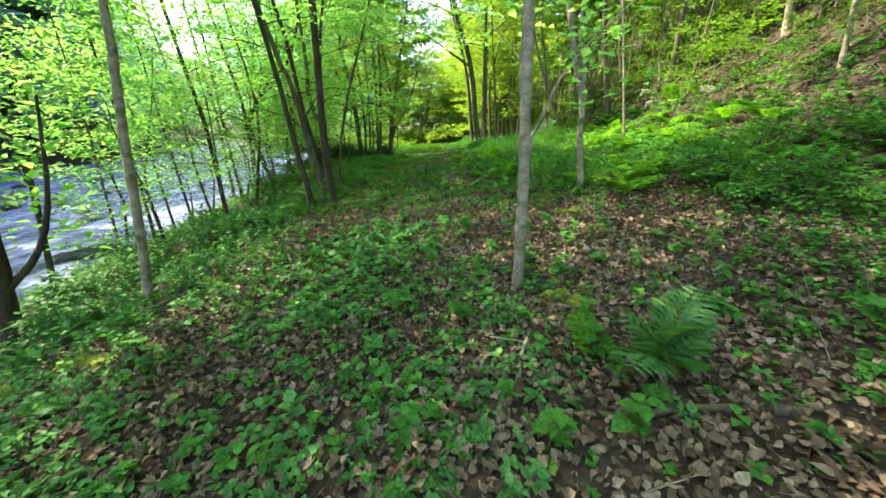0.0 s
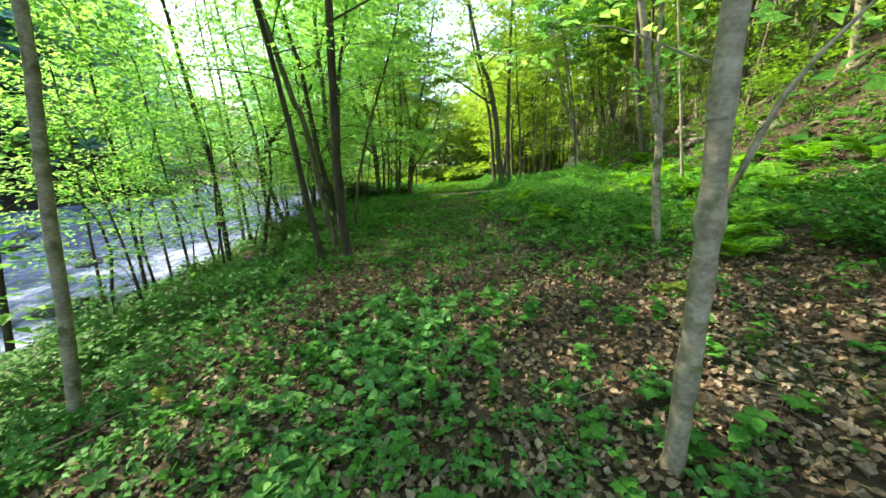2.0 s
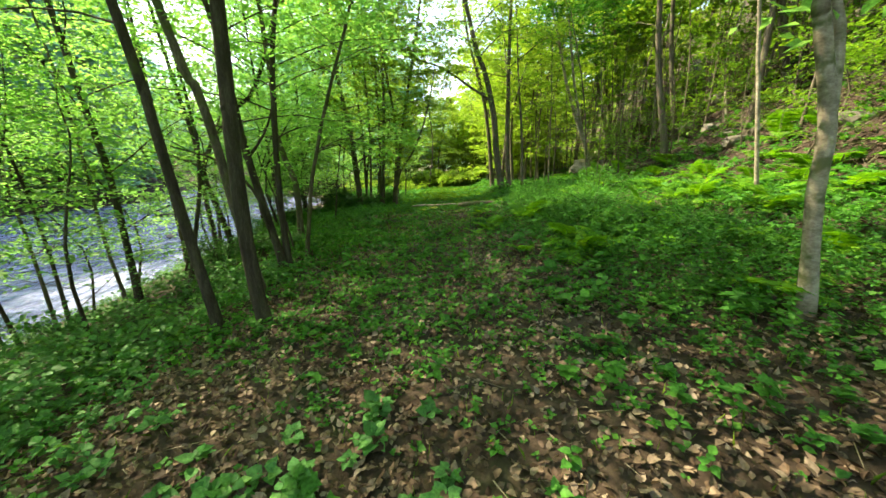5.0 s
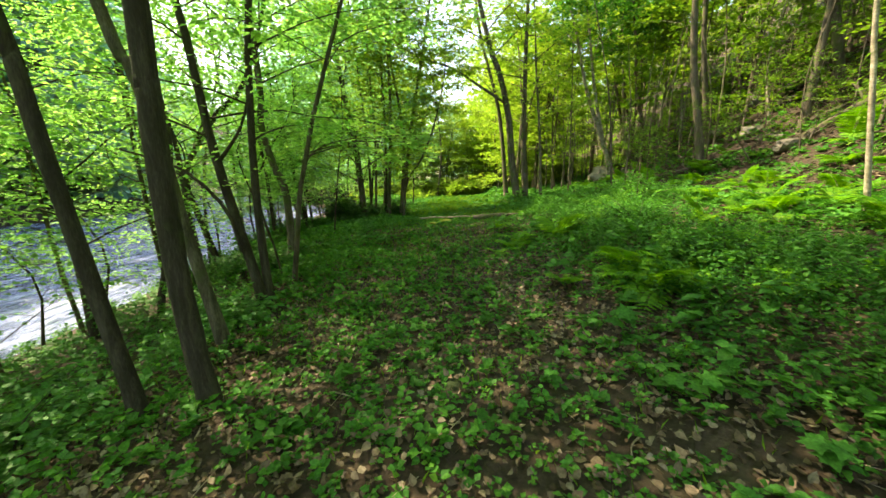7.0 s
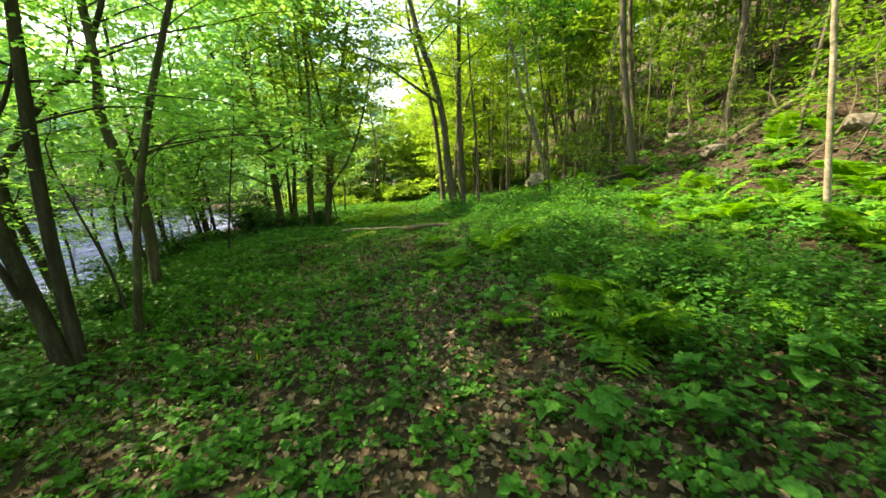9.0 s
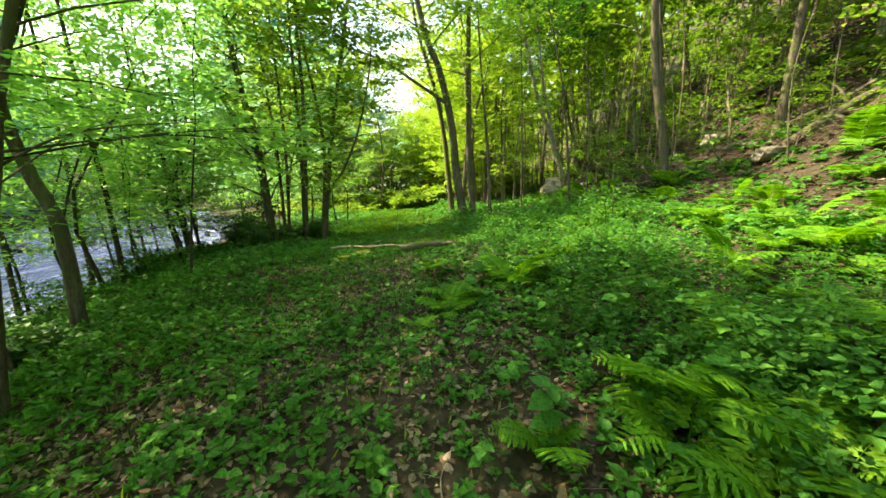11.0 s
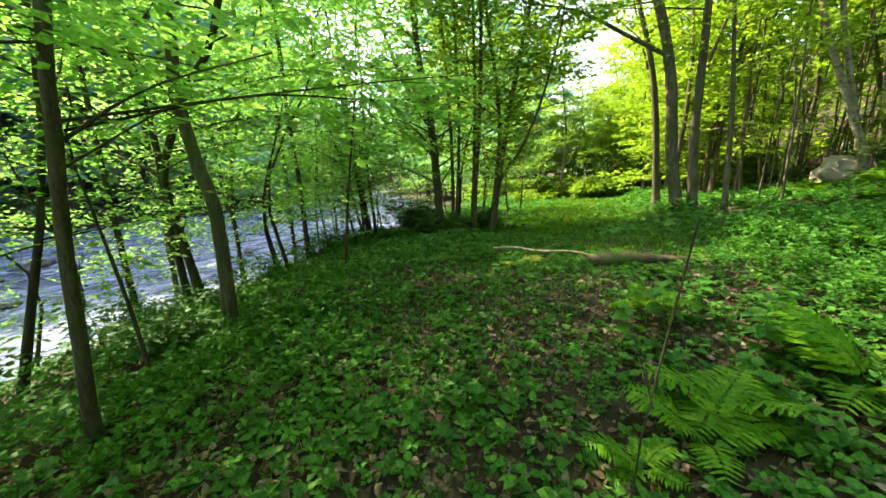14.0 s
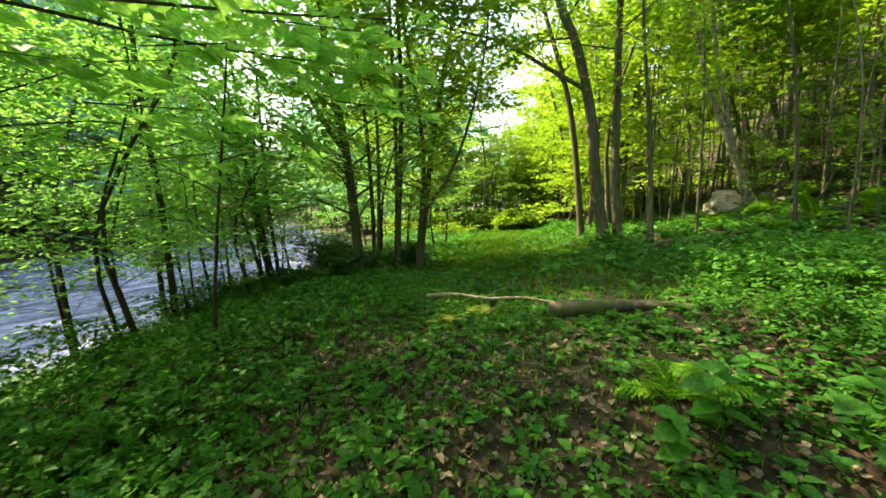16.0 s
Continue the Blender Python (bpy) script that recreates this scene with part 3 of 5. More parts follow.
# clumps along the bank further on
for x, z1, z2, r in ((-7.0, (-7.43, 1.93), (-8.05, 4.95), 0.07), (-7.1, (-7.58, 2.24), (-7.79, 4.93), 0.05), (-6.8, (-7.06, 2.22), (-7.11, 4.88), 0.05), (-7.3, (-8.0, 1.9), (-9.0, 4.6), 0.045)):
    placed(x, 20.8, 0, z1, z2, radius=r, height=9.5, bark=BARK_DARK, crown=(1.2, 2.6, 20), label="many-stemmed clump of thin dark stems", leaf=0.16)
g = gz(-4.7, 21.5)
tree((-4.7, 21.5, g), offsets(-4.7, 21.5, g, (-5.0, 21.5, 3.2), (-5.3, 21.5, 4.7), (-5.55, 21.5, 6.5)), 0.14, 13, crown=(1.3, 3.6, 34), leaf=0.14, dense=20, label="grey forked tree by the track",
     extra=[(0.1, (-0.35, 0, 3.2 - g), (-1.1, 0, 4.3 - g), (-2.0, 0, 6.3 - g), (-2.9, 0.2, 9.0 - g))])
for x, a, b, r in ((-3.2, (-2.73, 3.45), (-2.06, 7.07), 0.12), (-3.3, (-3.06, 3.31), (-3.62, 7.23), 0.1), (-3.95, (-3.88, 3.59), (-3.96, 6.77), 0.09),
                   (-3.7, (-3.48, 4.38), (-3.52, 7.49), 0.1), (-4.6, (-4.7, 3.2), (-5.0, 6.5), 0.08), (-4.3, (-4.2, 3.2), (-4.35, 6.5), 0.07)):
    placed(x, 22.2 + 0.4 * math.sin(9 * x), 0, a, b, radius=r * 0.8, height=13, crown=(2.0, 3.2, 26), leaf=0.16, dense=15, leaf_mat=LEAF_SUN, label="tall grey stem in a clump by the track")
placed(-3.0, 21.5, 0, (-2.81, 1.34), (-2.17, 2.31), (-1.57, 3.74), (-1.13, 5.65), radius=0.06, height=7.5, crown=(4.5, 1.6, 10), leaf=0.16, leaf_mat=LEAF_SUN, label="thin stem leaning over the track")
for x, y, h in ((-8.2, 19.2, 3.0), (-9.3, 22.6, 4.2), (-7.9, 22.0, 3.6)):
    placed(x, y, 0, (x - 0.3, h * 0.4), (x - 0.5, h * 0.7), radius=0.03, height=h + 1.0, bark=BARK_DARK, crown=(0.5, 1.7, 18), leaf=0.15, dense=11, label="low leafy riverbank sapling leaning over the water")
# right of the track
g = gz(2.25, 23)
tree((2.25, 23, g), offsets(2.25, 23, g, (1.94, 23, 2.16), (1.72, 23, 4.22), (1.28, 23, 6.07), (0.79, 23, 7.29)), 0.175, 14, crown=(5.5, 3.4, 18), leaf=0.18, leaf_mat=LEAF_SUN,
     label="tall mottled trunk with a limb over the track", sides=12,
     extra=[(0.07, (-0.7, 0, 4.86 - g), (-1.89, 0, 5.61 - g), (-3.15, 0, 6.4 - g), (-4.6, 0, 6.84 - g), (-5.8, 0, 7.65 - g))])
placed(2.63, 23.1, 0, (2.46, 2.63), (2.43, 4.93), (2.41, 7.12), radius=0.135, height=14, crown=(5, 3.2, 17), leaf=0.18, leaf_mat=LEAF_SUN, label="tall grey trunk by the track")
placed(1.99, 25, 0, (1.49, 4.73), (0.49, 8.38), radius=0.12, height=13, crown=(5, 3, 16), leaf=0.18, leaf_mat=LEAF_SUN, label="leaning grey trunk by the track")
placed(3.11, 22, 0, (2.96, 3.21), (2.7, 5.79), radius=0.07, height=9, crown=(3.4, 2.2, 13), leaf=0.16, leaf_mat=LEAF_SUN, label="thin grey trunk at the hill's foot")
placed(5.45, 11.2, 0, (5.21, 2.41), (5.1, 3.1), (4.99, 3.74), radius=0.037, height=10, bark=BARK_PALE, crown=(5.6, 2.0, 12), leaf=0.15, label="thin pale trunk at the hill's foot")
for x, slope, r in ((8.2, -0.41, 0.13), (8.0, -0.27, 0.11)):
    g = gz(x, 26.8)
    tree((x, 26.8, g), [(0, 0, 0), (slope * 2.0, 0, 2.0), (slope * 4.6, 0, 4.8)], r, 11, bark=BARK_PALE, leaf_mat=LEAF_LOW, crown=(6.0, 3.2, 20), leaf=0.18, label="pale twin trunk leaning out from the hillside")
# the undergrowth leaf's darker colour stands for shade on these hillside crowns
for x, y, dx, r, h in ((8.9, 20.5, -0.2, 0.19, 13), (13.0, 20.0, -0.28, 0.2, 13), (12.1, 31.5, -0.25, 0.19, 13), (9.0, 9.0, -0.1, 0.07, 9), (10.6, 23, -0.17, 0.17, 12),
                       (11.9, 33.5, -0.3, 0.16, 12), (11.5, 33.0, -0.15, 0.14, 12), (12.4, 34, -0.25, 0.17, 12), (7.9, 36, -0.13, 0.13, 12)):
    g = gz(x, y)
    tree((x, y, g), [(0, 0, 0), (dx * 1.5, 0, 1.6), (dx * 4, 0, 4.2)], r * 0.78, h, bark=BARK_PALE if r < 0.15 else BARK, leaf_mat=LEAF_LOW, crown=(h * 0.6, 3.8, 24), leaf=0.2,
         label="pale trunk leaning out from the hillside")

# ---- bushes ----


def bush(x, y, w, h, leaf, material, label, stems=9, dense=14, group="bushes"):
    root = new("bush")
    root.location = (x, y, gz(x, y) - 0.03)
    C, U = [], []
    for n in range(stems):
        a = rng.uniform(0, 6.28)
        r = w * rng.uniform(0.25, 1.0)
        tip = np.array([math.cos(a) * r, math.sin(a) * r, h * rng.uniform(0.6, 1.05) * (1.1 - 0.45 * r / w)])
        line = smooth_line([(0.1 * w * math.cos(a), 0.1 * w * math.sin(a), 0), tip * [0.45, 0.45, 0.6], tip], 7)
        part("stem", tubes("stem", [(line, 0.011 * np.linspace(1, 0.25, 7))], 5), BARK_DARK, root)
        for s in range(dense):
            u = rng.uniform(0.2, 1.0) * 6
            k = int(min(u, 5))
            C.append(line[k] + (line[k + 1] - line[k]) * (u - k) + rng.normal(0, 0.05, 3))
            U.append(rng.normal(0, 1, 3) * np.array([1, 1, 0.35]) + np.array([math.cos(a), math.sin(a), 0.1]))
    P, D, N, S = sprays(np.array(C), np.array(U), rng.uniform(0.2, 0.5, len(C)), 10, leaf)
    keep = P[:, 2] > 0.02
    part("foliage", leaf_mesh("foliage", P[keep], D[keep], N[keep], S[keep], 0.75, DIAMOND), material, root)
    return tagged(root, label, "bush", group)


BUSH = "dense dark green leafy bush among undergrowth"
for x, y, w, h in ((4.4, 5.4, 1.1, 0.75), (5.6, 6.6, 1.3, 0.9), (6.4, 5.2, 1.2, 0.85), (4.2, 4.2, 0.8, 0.5), (4.1, 15.3, 1.1, 0.9), (3.2, 13.2, 0.9, 0.7), (3.0, 10.4, 0.8, 0.6), (2.6, 16.8, 0.9, 0.6)):
    bush(x, y, w, h, 0.065, LEAF_LOW, BUSH, 11, 18)
for x, y, w, h in ((-4.3, 6.6, 0.9, 0.7), (-5.2, 5.2, 1.0, 0.8), (-4.0, 7.9, 0.8, 0.6), (-5.5, 8.6, 1.0, 0.9), (-4.6, 4.2, 0.8, 0.5), (-6.0, 6.8, 1.1, 0.9), (-3.8, 10.0, 0.7, 0.5), (-5.6, 11.2, 0.9, 0.8),
                   (-4.7, 13.0, 0.9, 0.6), (-6.2, 13.0, 1.0, 0.8)):
    bush(x, y, w, h, 0.085, LEAF_BLUE, "dark blue-green bush on the riverbank", group="riverbank bushes")
for x, y, w, h in ((-6.6, 16.0, 1.0, 0.9), (-6.2, 17.6, 1.0, 0.8), (-7.2, 18.6, 1.1, 1.0), (-5.9, 15.0, 0.9, 0.7), (-7.8, 20.2, 1.2, 1.1), (-7.0, 14.4, 1.0, 0.8)):
    bush(x, y, w, h, 0.08, LEAF_LOW, "loose green shrub at the river's edge", group="riverbank bushes")
for x, y, w, h in ((-5.6, 22.4, 1.5, 1.3), (-4.6, 21.2, 1.1, 0.9), (-6.6, 23.0, 1.4, 1.4), (-3.9, 23.2, 1.0, 1.0)):
    bush(x, y, w, h, 0.12, LEAF_BLUE, "dark dense bush under the riverbank clump", 12, 18, "riverbank bushes")
for n in range(16):
    x, y = (rng.uniform(2.2, 9.0), rng.uniform(32, 48)) if n % 2 else (rng.uniform(-4.6, 2.6), rng.uniform(36.5, 40))
    bush(x, y, rng.uniform(1.2, 2.0), rng.uniform(2.0, 3.8) if n % 2 else rng.uniform(1.0, 1.8), 0.2, LEAF_SUN, "bright yellow-green bush closing the track's end", 10, 16, "bushes at the track's end")

# ---- woods beyond: a few kinds of tree, each built once and repeated ----


def kind_of_tree(height, r, crown, leaf, dense, per, bark, leaf_mat, label, bend=0.3, sides=6):
    t = tree((0, 0, 0), [(0, 0, 0), (rng.normal(0, bend), rng.normal(0, bend), height * 0.35), (rng.normal(0, bend * 1.6), rng.normal(0, bend * 1.6), height * 0.7)], r, height,
             bark=bark, leaf_mat=leaf_mat, crown=crown, leaf=leaf, dense=dense, per=per, label=label, sides=sides, local=True)
    return t


def plant_out(kinds, places, group, sink=0.05):
    """Sets a tree of one of the kinds at every (x, y, scale); the first of each kind is the one that was built."""
    used = set()
    for n, (x, y, s) in enumerate(places):
        k = kinds[n % len(kinds)]
        m = Matrix.LocRotScale((x, y, gz(x, y) - sink), Euler((rng.normal(0, 0.05), rng.normal(0, 0.05), rng.uniform(0, 6.28))), (s, s, s * rng.uniform(0.9, 1.15)))
        if k.name in used:
            t = copy_thing(k, Matrix.Identity(4))
            t.matrix_basis = m
        else:
            used.add(k.name)
            k.matrix_basis = m
            t = k
        tagged(t, group=group)


def far_woods(kinds, places, name, label):
    """Far trees that nobody could count: the kinds repeated into one mass of wood and one of leaves, the kinds themselves removed."""
    soft, hard = [[], []], [[], []]
    count = [0, 0]
    for n, (x, y, s) in enumerate(places):
        m = Matrix.LocRotScale((x, y, gz(x, y) - 0.05), Euler((rng.normal(0, 0.05), rng.normal(0, 0.05), rng.uniform(0, 6.28))), (s, s, s * rng.uniform(0.9, 1.15)))
        m = np.array(m)
        for ob in kinds[n % len(kinds)].children:
            me = ob.data
            leafy = ob.name.startswith("crown")
            co = np.empty(len(me.vertices) * 3, np.float32)
            me.vertices.foreach_get("co", co)
            lp = np.empty(len(me.loops), np.int32)
            me.loops.foreach_get("vertex_index", lp)
            into = soft if leafy else hard
            into[0].append(co.reshape(-1, 3) @ m[:3, :3].T + m[:3, 3])
            into[1].append(lp.reshape(-1, 3 if leafy else 4) + count[leafy])
            count[leafy] += len(me.vertices)
    root = tagged(new(name), label, "woods", kind="stuff")
    tagged(part("trunks", mesh_of("trunks", np.concatenate(hard[0]), np.concatenate(hard[1]), 4, True), BARK_DARK, root), kind="stuff")
    tagged(part("crowns", mesh_of("crowns", np.concatenate(soft[0]), np.concatenate(soft[1]), 3), LEAF_FAR_HAZED, root), kind="stuff")
    for k in kinds:
        for ob in list(k.children) + [k]:
            bpy.data.objects.remove(ob)


def scatter(n, x0, x1, y0, y1, gap=1.2, ok=None, tries=60):
    out = []
    for _ in range(n * tries):
        if len(out) >= n:
            break
        x, y = rng.uniform(x0, x1), rng.uniform(y0, y1)
        if ok and not ok(x, y):
            continue
        if all((x - a) ** 2 + (y - b) ** 2 > gap * gap for a, b in out):
            out.append((x, y))
    return out


bank_kinds = [kind_of_tree(h, r, c, 0.105, 8, 12, BARK_DARK, LEAF, "leafy riverbank sapling with a thin dark stem") for h, r, c in
              ((5.5, 0.035, (0.9, 1.9, 17)), (7.0, 0.045, (1.4, 2.2, 19)), (4.2, 0.028, (0.6, 1.6, 15)))]
bank = [(x, y, rng.uniform(0.8, 1.25)) for x, y in scatter(13, -9.6, -5.4, 2.5, 40, 1.25, lambda x, y: x > river_edge(y) + 0.3 and x < brow(y) - 0.6 * (y < 14) and not (abs(y - 14.5) < 1.3))]
bank += [(x, y, rng.uniform(0.9, 1.3)) for x, y in scatter(11, -9, -3.6, 23.5, 30, 1.2)]
bank += [(x, y, rng.uniform(0.75, 1.05)) for x, y in scatter(9, -8.6, -6.0, 15.6, 21, 0.9, lambda x, y: x > river_edge(y) + 0.3)]
bank += [(x, y, rng.uniform(0.7, 1.0)) for x, y in scatter(5, -9.0, -7.0, 9.5, 14, 0.9, lambda x, y: x > river_edge(y) + 0.2)]
plant_out(bank_kinds, bank, "saplings along the riverbank")

sun_kinds = [kind_of_tree(h, r, c, 0.22, 8, 10, BARK, LEAF_SUN, "yellow-green leafy young tree on the sunny slope") for h, r, c in
             ((7.5, 0.05, (1.2, 2.2, 20)), (10, 0.08, (2.0, 2.8, 22)), (5, 0.03, (0.6, 1.7, 15)))]
thicket = [(x, y, rng.uniform(0.8, 1.3)) for x, y in scatter(26, 1.8, 8, 26, 50, 1.4, lambda x, y: 2.4 + 0.02 * y < x < 5.2 + 0.1 * (y - 26))]
thicket += [(x, y, rng.uniform(1.0, 1.5)) for x, y in scatter(26, -12, 9, 44, 72, 2.0)]
thicket += [(x, y, rng.uniform(1.1, 1.7)) for x, y in scatter(15, 8, 34, 40, 74, 2.6)]
thicket += [(x, y, rng.uniform(0.8, 1.2)) for x, y in scatter(15, -4.6, 2.4, 38, 50, 1.5)]
plant_out(sun_kinds, thicket, "young trees beyond the track")

canopy_kinds = [kind_of_tree(h, r, c, 0.19, 10, 10, BARK, LEAF_SUN, "tall tree with yellow-green leaves arching over the track", 0.35) for h, r, c in
                ((13, 0.1, (3.8, 3.4, 24)), (11, 0.08, (3.4, 3.0, 22)))]
plant_out(canopy_kinds, [(2.9, 28.5, 1), (3.4, 32.5, 1), (2.7, 36.5, 1.05), (3.2, 41, 1.1), (4.6, 30.5, 1), (4.4, 38, 1), (1.9, 46, 1.1), (5.4, 34, 1)], "trees arching over the track")

# two of the kinds wear the slope leaf, with shade painted into it
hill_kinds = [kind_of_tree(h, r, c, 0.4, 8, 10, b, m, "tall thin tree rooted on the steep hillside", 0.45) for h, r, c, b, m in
              ((13, 0.1, (5.0, 3.8, 20), BARK_PALE, LEAF_SLOPE_SHADED), (11, 0.065, (4.4, 3.2, 18), BARK, LEAF_SUN), (15, 0.13, (6.0, 4.2, 21), BARK, LEAF_SLOPE_SHADED))]
hillside = [(x, y, rng.uniform(0.75, 1.15)) for x, y in scatter(46, 9.5, 24, 0, 50, 2.0)]
hillside += [(x, y, rng.uniform(0.45, 0.7)) for x, y in scatter(12, 8, 16, 5, 45, 1.8)]
hillside += [(x, y, rng.uniform(0.8, 1.1)) for x, y in scatter(14, 10, 22, -5, 20, 2.2)]
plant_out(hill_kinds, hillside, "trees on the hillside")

far_kinds = [kind_of_tree(h, r, c, 1.05, 5, 8, BARK_DARK, LEAF_FAR_HAZED, "tall dense tree on the far riverbank", 0.5, 4) for h, r, c in
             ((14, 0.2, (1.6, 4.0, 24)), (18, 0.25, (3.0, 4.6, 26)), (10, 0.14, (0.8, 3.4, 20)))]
far = [(x, y, rng.uniform(1.15, 1.7)) for x, y in scatter(76, -56, -33, -6, 100, 2.9, lambda x, y: x < river_edge(y) - 23.5)]
edge_far = [(river_edge(y) - 24.6 - rng.uniform(0, 2.0), y, rng.uniform(0.45, 0.7)) for y in np.arange(2, 80, 2.6)]
edge_far += [(x, y, rng.uniform(1.6, 2.1)) for x, y in scatter(34, -98, -50, 40, 130, 4.6, lambda x, y: x < river_edge(y) - 24)]
edge_far += [(x, y, rng.uniform(1.3, 1.8)) for x, y in scatter(26, -60, -20, 58, 125, 3.6, lambda x, y: x > river_edge(y) + 2)]
edge_far += [(x, y, rng.uniform(0.9, 1.3)) for x, y in scatter(16, -24, -7, 46, 64, 2.6, lambda x, y: x > river_edge(y) + 1.5)]
edge_far += [(x, y, rng.uniform(1.6, 2.0)) for x, y in scatter(9, -98, -56, 122, 150, 5.0)]
edge_far += [(0.5, 76, 0.8), (-4, 72, 0.8), (4, 80, 0.9), (-8.5, 70, 0.8), (-1.5, 84, 1.0)]
far_woods(far_kinds, far + edge_far, "far_woods", "dense woods along the far riverbank, haze painted blue-green")
brush_kinds = [kind_of_tree(h, r, c, 0.12, 7, 8, BARK, LEAF_SLOPE_SHADED, "small leafy sapling among rocks on the hillside", 0.3) for h, r, c in ((3.2, 0.025, (0.5, 1.3, 12)), (2.2, 0.018, (0.3, 1.0, 10)))]
plant_out(brush_kinds, [(x, y, rng.uniform(0.7, 1.3)) for x, y in scatter(56, 7.6, 17, 3, 34, 1.2)], "saplings on the hillside")


def bare_stem(height, r):
    """A thin leafless stem with a few dry side twigs."""
    root = new("dead_sapling")
    line = smooth_line([(0, 0, -0.1), (rng.normal(0, 0.1), rng.normal(0, 0.1), height * 0.5), (rng.normal(0, 0.7), rng.normal(0, 0.7), height)], 9)
    part("trunk", tubes("trunk", [(line, r * np.linspace(1, 0.3, 9))], 5), BARK, root)
    for n in range(6):
        a = line[2 + n]
        part("branch", tubes("branch", [(limb_line(a, rng.uniform(0, 6.28), rng.uniform(0.5, 1.3), rng.uniform(-0.1, 0.6), 4), r * 0.4 * np.linspace(1, 0.2, 4))], 3), BARK, root)
    return tagged(root, "thin leafless brown sapling in the hillside thicket", "dead tree")


plant_out([bare_stem(6, 0.035), bare_stem(4.5, 0.025), bare_stem(7.5, 0.045)], [(x, y, rng.uniform(0.8, 1.2)) for x, y in scatter(100, 4.4, 16, 20, 40, 0.6, lambda x, y: y > 30 or abs(x - 0.3 - 0.385 * (y - 9)) > 0.8) + scatter(38, 9, 20, 6, 30, 0.9)], "thicket of bare saplings")
end_kinds = [kind_of_tree(h, r, c, 0.56, 8, 10, BARK, LEAF_SUN, "tall bright tree closing the valley's end", 0.5) for h, r, c in ((16, 0.2, (2.0, 4.0, 26)), (12, 0.15, (1.0, 3.6, 22)))]
plant_out(end_kinds, [(x, y, rng.uniform(1.0, 1.5)) for x, y in scatter(32, -30, 30, 64, 118, 4.2, lambda x, y: x > river_edge(y) + 2)] + [(-6.5, 54, 1.1), (4.0, 56, 1.1), (6.0, 48, 1.0)], "trees at the valley's end")
# out-of-view trees, added to keep sun and sky off the first stretch
plant_out([kind_of_tree(11, 0.12, (3.0, 3.2, 20), 0.26, 8, 10, BARK, LEAF, "unseen broadleaf tree added to shade the start of the walk", 0.4)],
          [(-4, -7, 1), (3, -8, 1.1), (8, -3, 1), (7.5, 3.0, 0.9), (-7, -2, 1.0), (0, -12, 1.2), (12, -6, 1.2), (-10.5, 3.5, 1.1)], "trees behind the start")

# ---- undergrowth ----


def points(n, x0, x1, y0, y1, keep=None):
    x, y = rng.uniform(x0, x1, n), rng.uniform(y0, y1, n)
    if keep is not None:
        k = rng.random(n) < keep(x, y)
        x, y = x[k], y[k]
    return x, y


def lushness(x, y):
    """How thickly low plants grow: thin over the leaf litter by the first maples, thick to the sides and further on."""
    n = 0.5 + 0.75 * fbm(x, y, 0.75, 5)
    bare = 0.95 * np.exp(-((x - 1.1) / 1.6) ** 2 - ((y - 4.6) / 2.4) ** 2) + 0.25 * np.exp(-((x + 2.0) / 1.3) ** 2 - ((y - 2.2) / 1.6) ** 2)
    bare += 0.7 * np.exp(-((x + 2.3) / 0.9) ** 2 - ((y - 8.8) / 1.9) ** 2) + 0.35 * np.exp(-((x + 0.9) / 0.8) ** 2 - ((y - 11.6) / 1.2) ** 2)
    rich = sstep(1.4, 2.6, x) * sstep(5.5, 8, y) + sstep(6.0, 8.5, y) * 0.55
    lush = np.exp(-((x + 0.3) / 0.8) ** 2 - ((y - 1.7) / 1.1) ** 2)
    return np.clip(n * (1 - 0.85 * np.clip(bare, 0, 1)) + 0.5 * rich + 0.45 * lush, 0.14, 1)


def tallness(x, y):
    t = 0.55 + 1.15 * sstep(1.0, 2.4, x) * sstep(5.0, 8.5, y) * (1 - 0.75 * sstep(3.2, 4.6, x)) + 0.7 * sstep(-2.4, -3.6, x)
    t = t * (1 - 0.7 * np.exp(-((x - 0.1) / 1.9) ** 2 - ((y - 16.0) / 1.0) ** 2))
    return t * (0.8 + 0.35 * fbm(x, y, 1.3, 9))


def herbs(name, x, y, height, per, leaf, material, label, shape=DIAMOND, width=0.9, stems=False, rise=0.2):
    """Low plants: a ring or two of leaves on every stem."""
    n = len(x)
    z = ground_z(x, y)
    h = height * rng.uniform(0.5, 1.3, n) * tallness(x, y)
    a = rng.uniform(0, 6.28, (n, 1)) + np.arange(per)[None] * 2.4 + rng.normal(0, 0.3, (n, per))
    lev = rng.uniform(0.35, 1.0, (n, per))
    lean = rng.normal(0, 0.25, (n, 1, 2)) * h[:, None, None]
    size = leaf * rng.uniform(0.6, 1.35, (n, 1)) * rng.uniform(0.7, 1.15, (n, per))
    P = np.stack([x[:, None] + lean[..., 0] * lev + 0.15 * size * np.cos(a), y[:, None] + lean[..., 1] * lev + 0.15 * size * np.sin(a), z[:, None] + h[:, None] * lev], -1)
    D = np.stack([np.cos(a), np.sin(a), rng.normal(rise, 0.3, (n, per))], -1)
    N = np.stack([rng.normal(0, 0.35, (n, per)), rng.normal(0, 0.35, (n, per)), np.ones((n, per))], -1)
    me = leaf_mesh(name, P.reshape(-1, 3), D.reshape(-1, 3), N.reshape(-1, 3), size.ravel(), width, shape)
    return tagged(part(name, me, material), label, "undergrowth", kind="stuff")


x, y = points(23000, -4.2, 6.2, 0.0, 21, lambda x, y: 0.95 * lushness(x, y) ** 1.1)
herbs("ground_cover", x, y, 0.09, 5, 0.046, LEAF_LOW, "low green seedlings covering the forest floor")
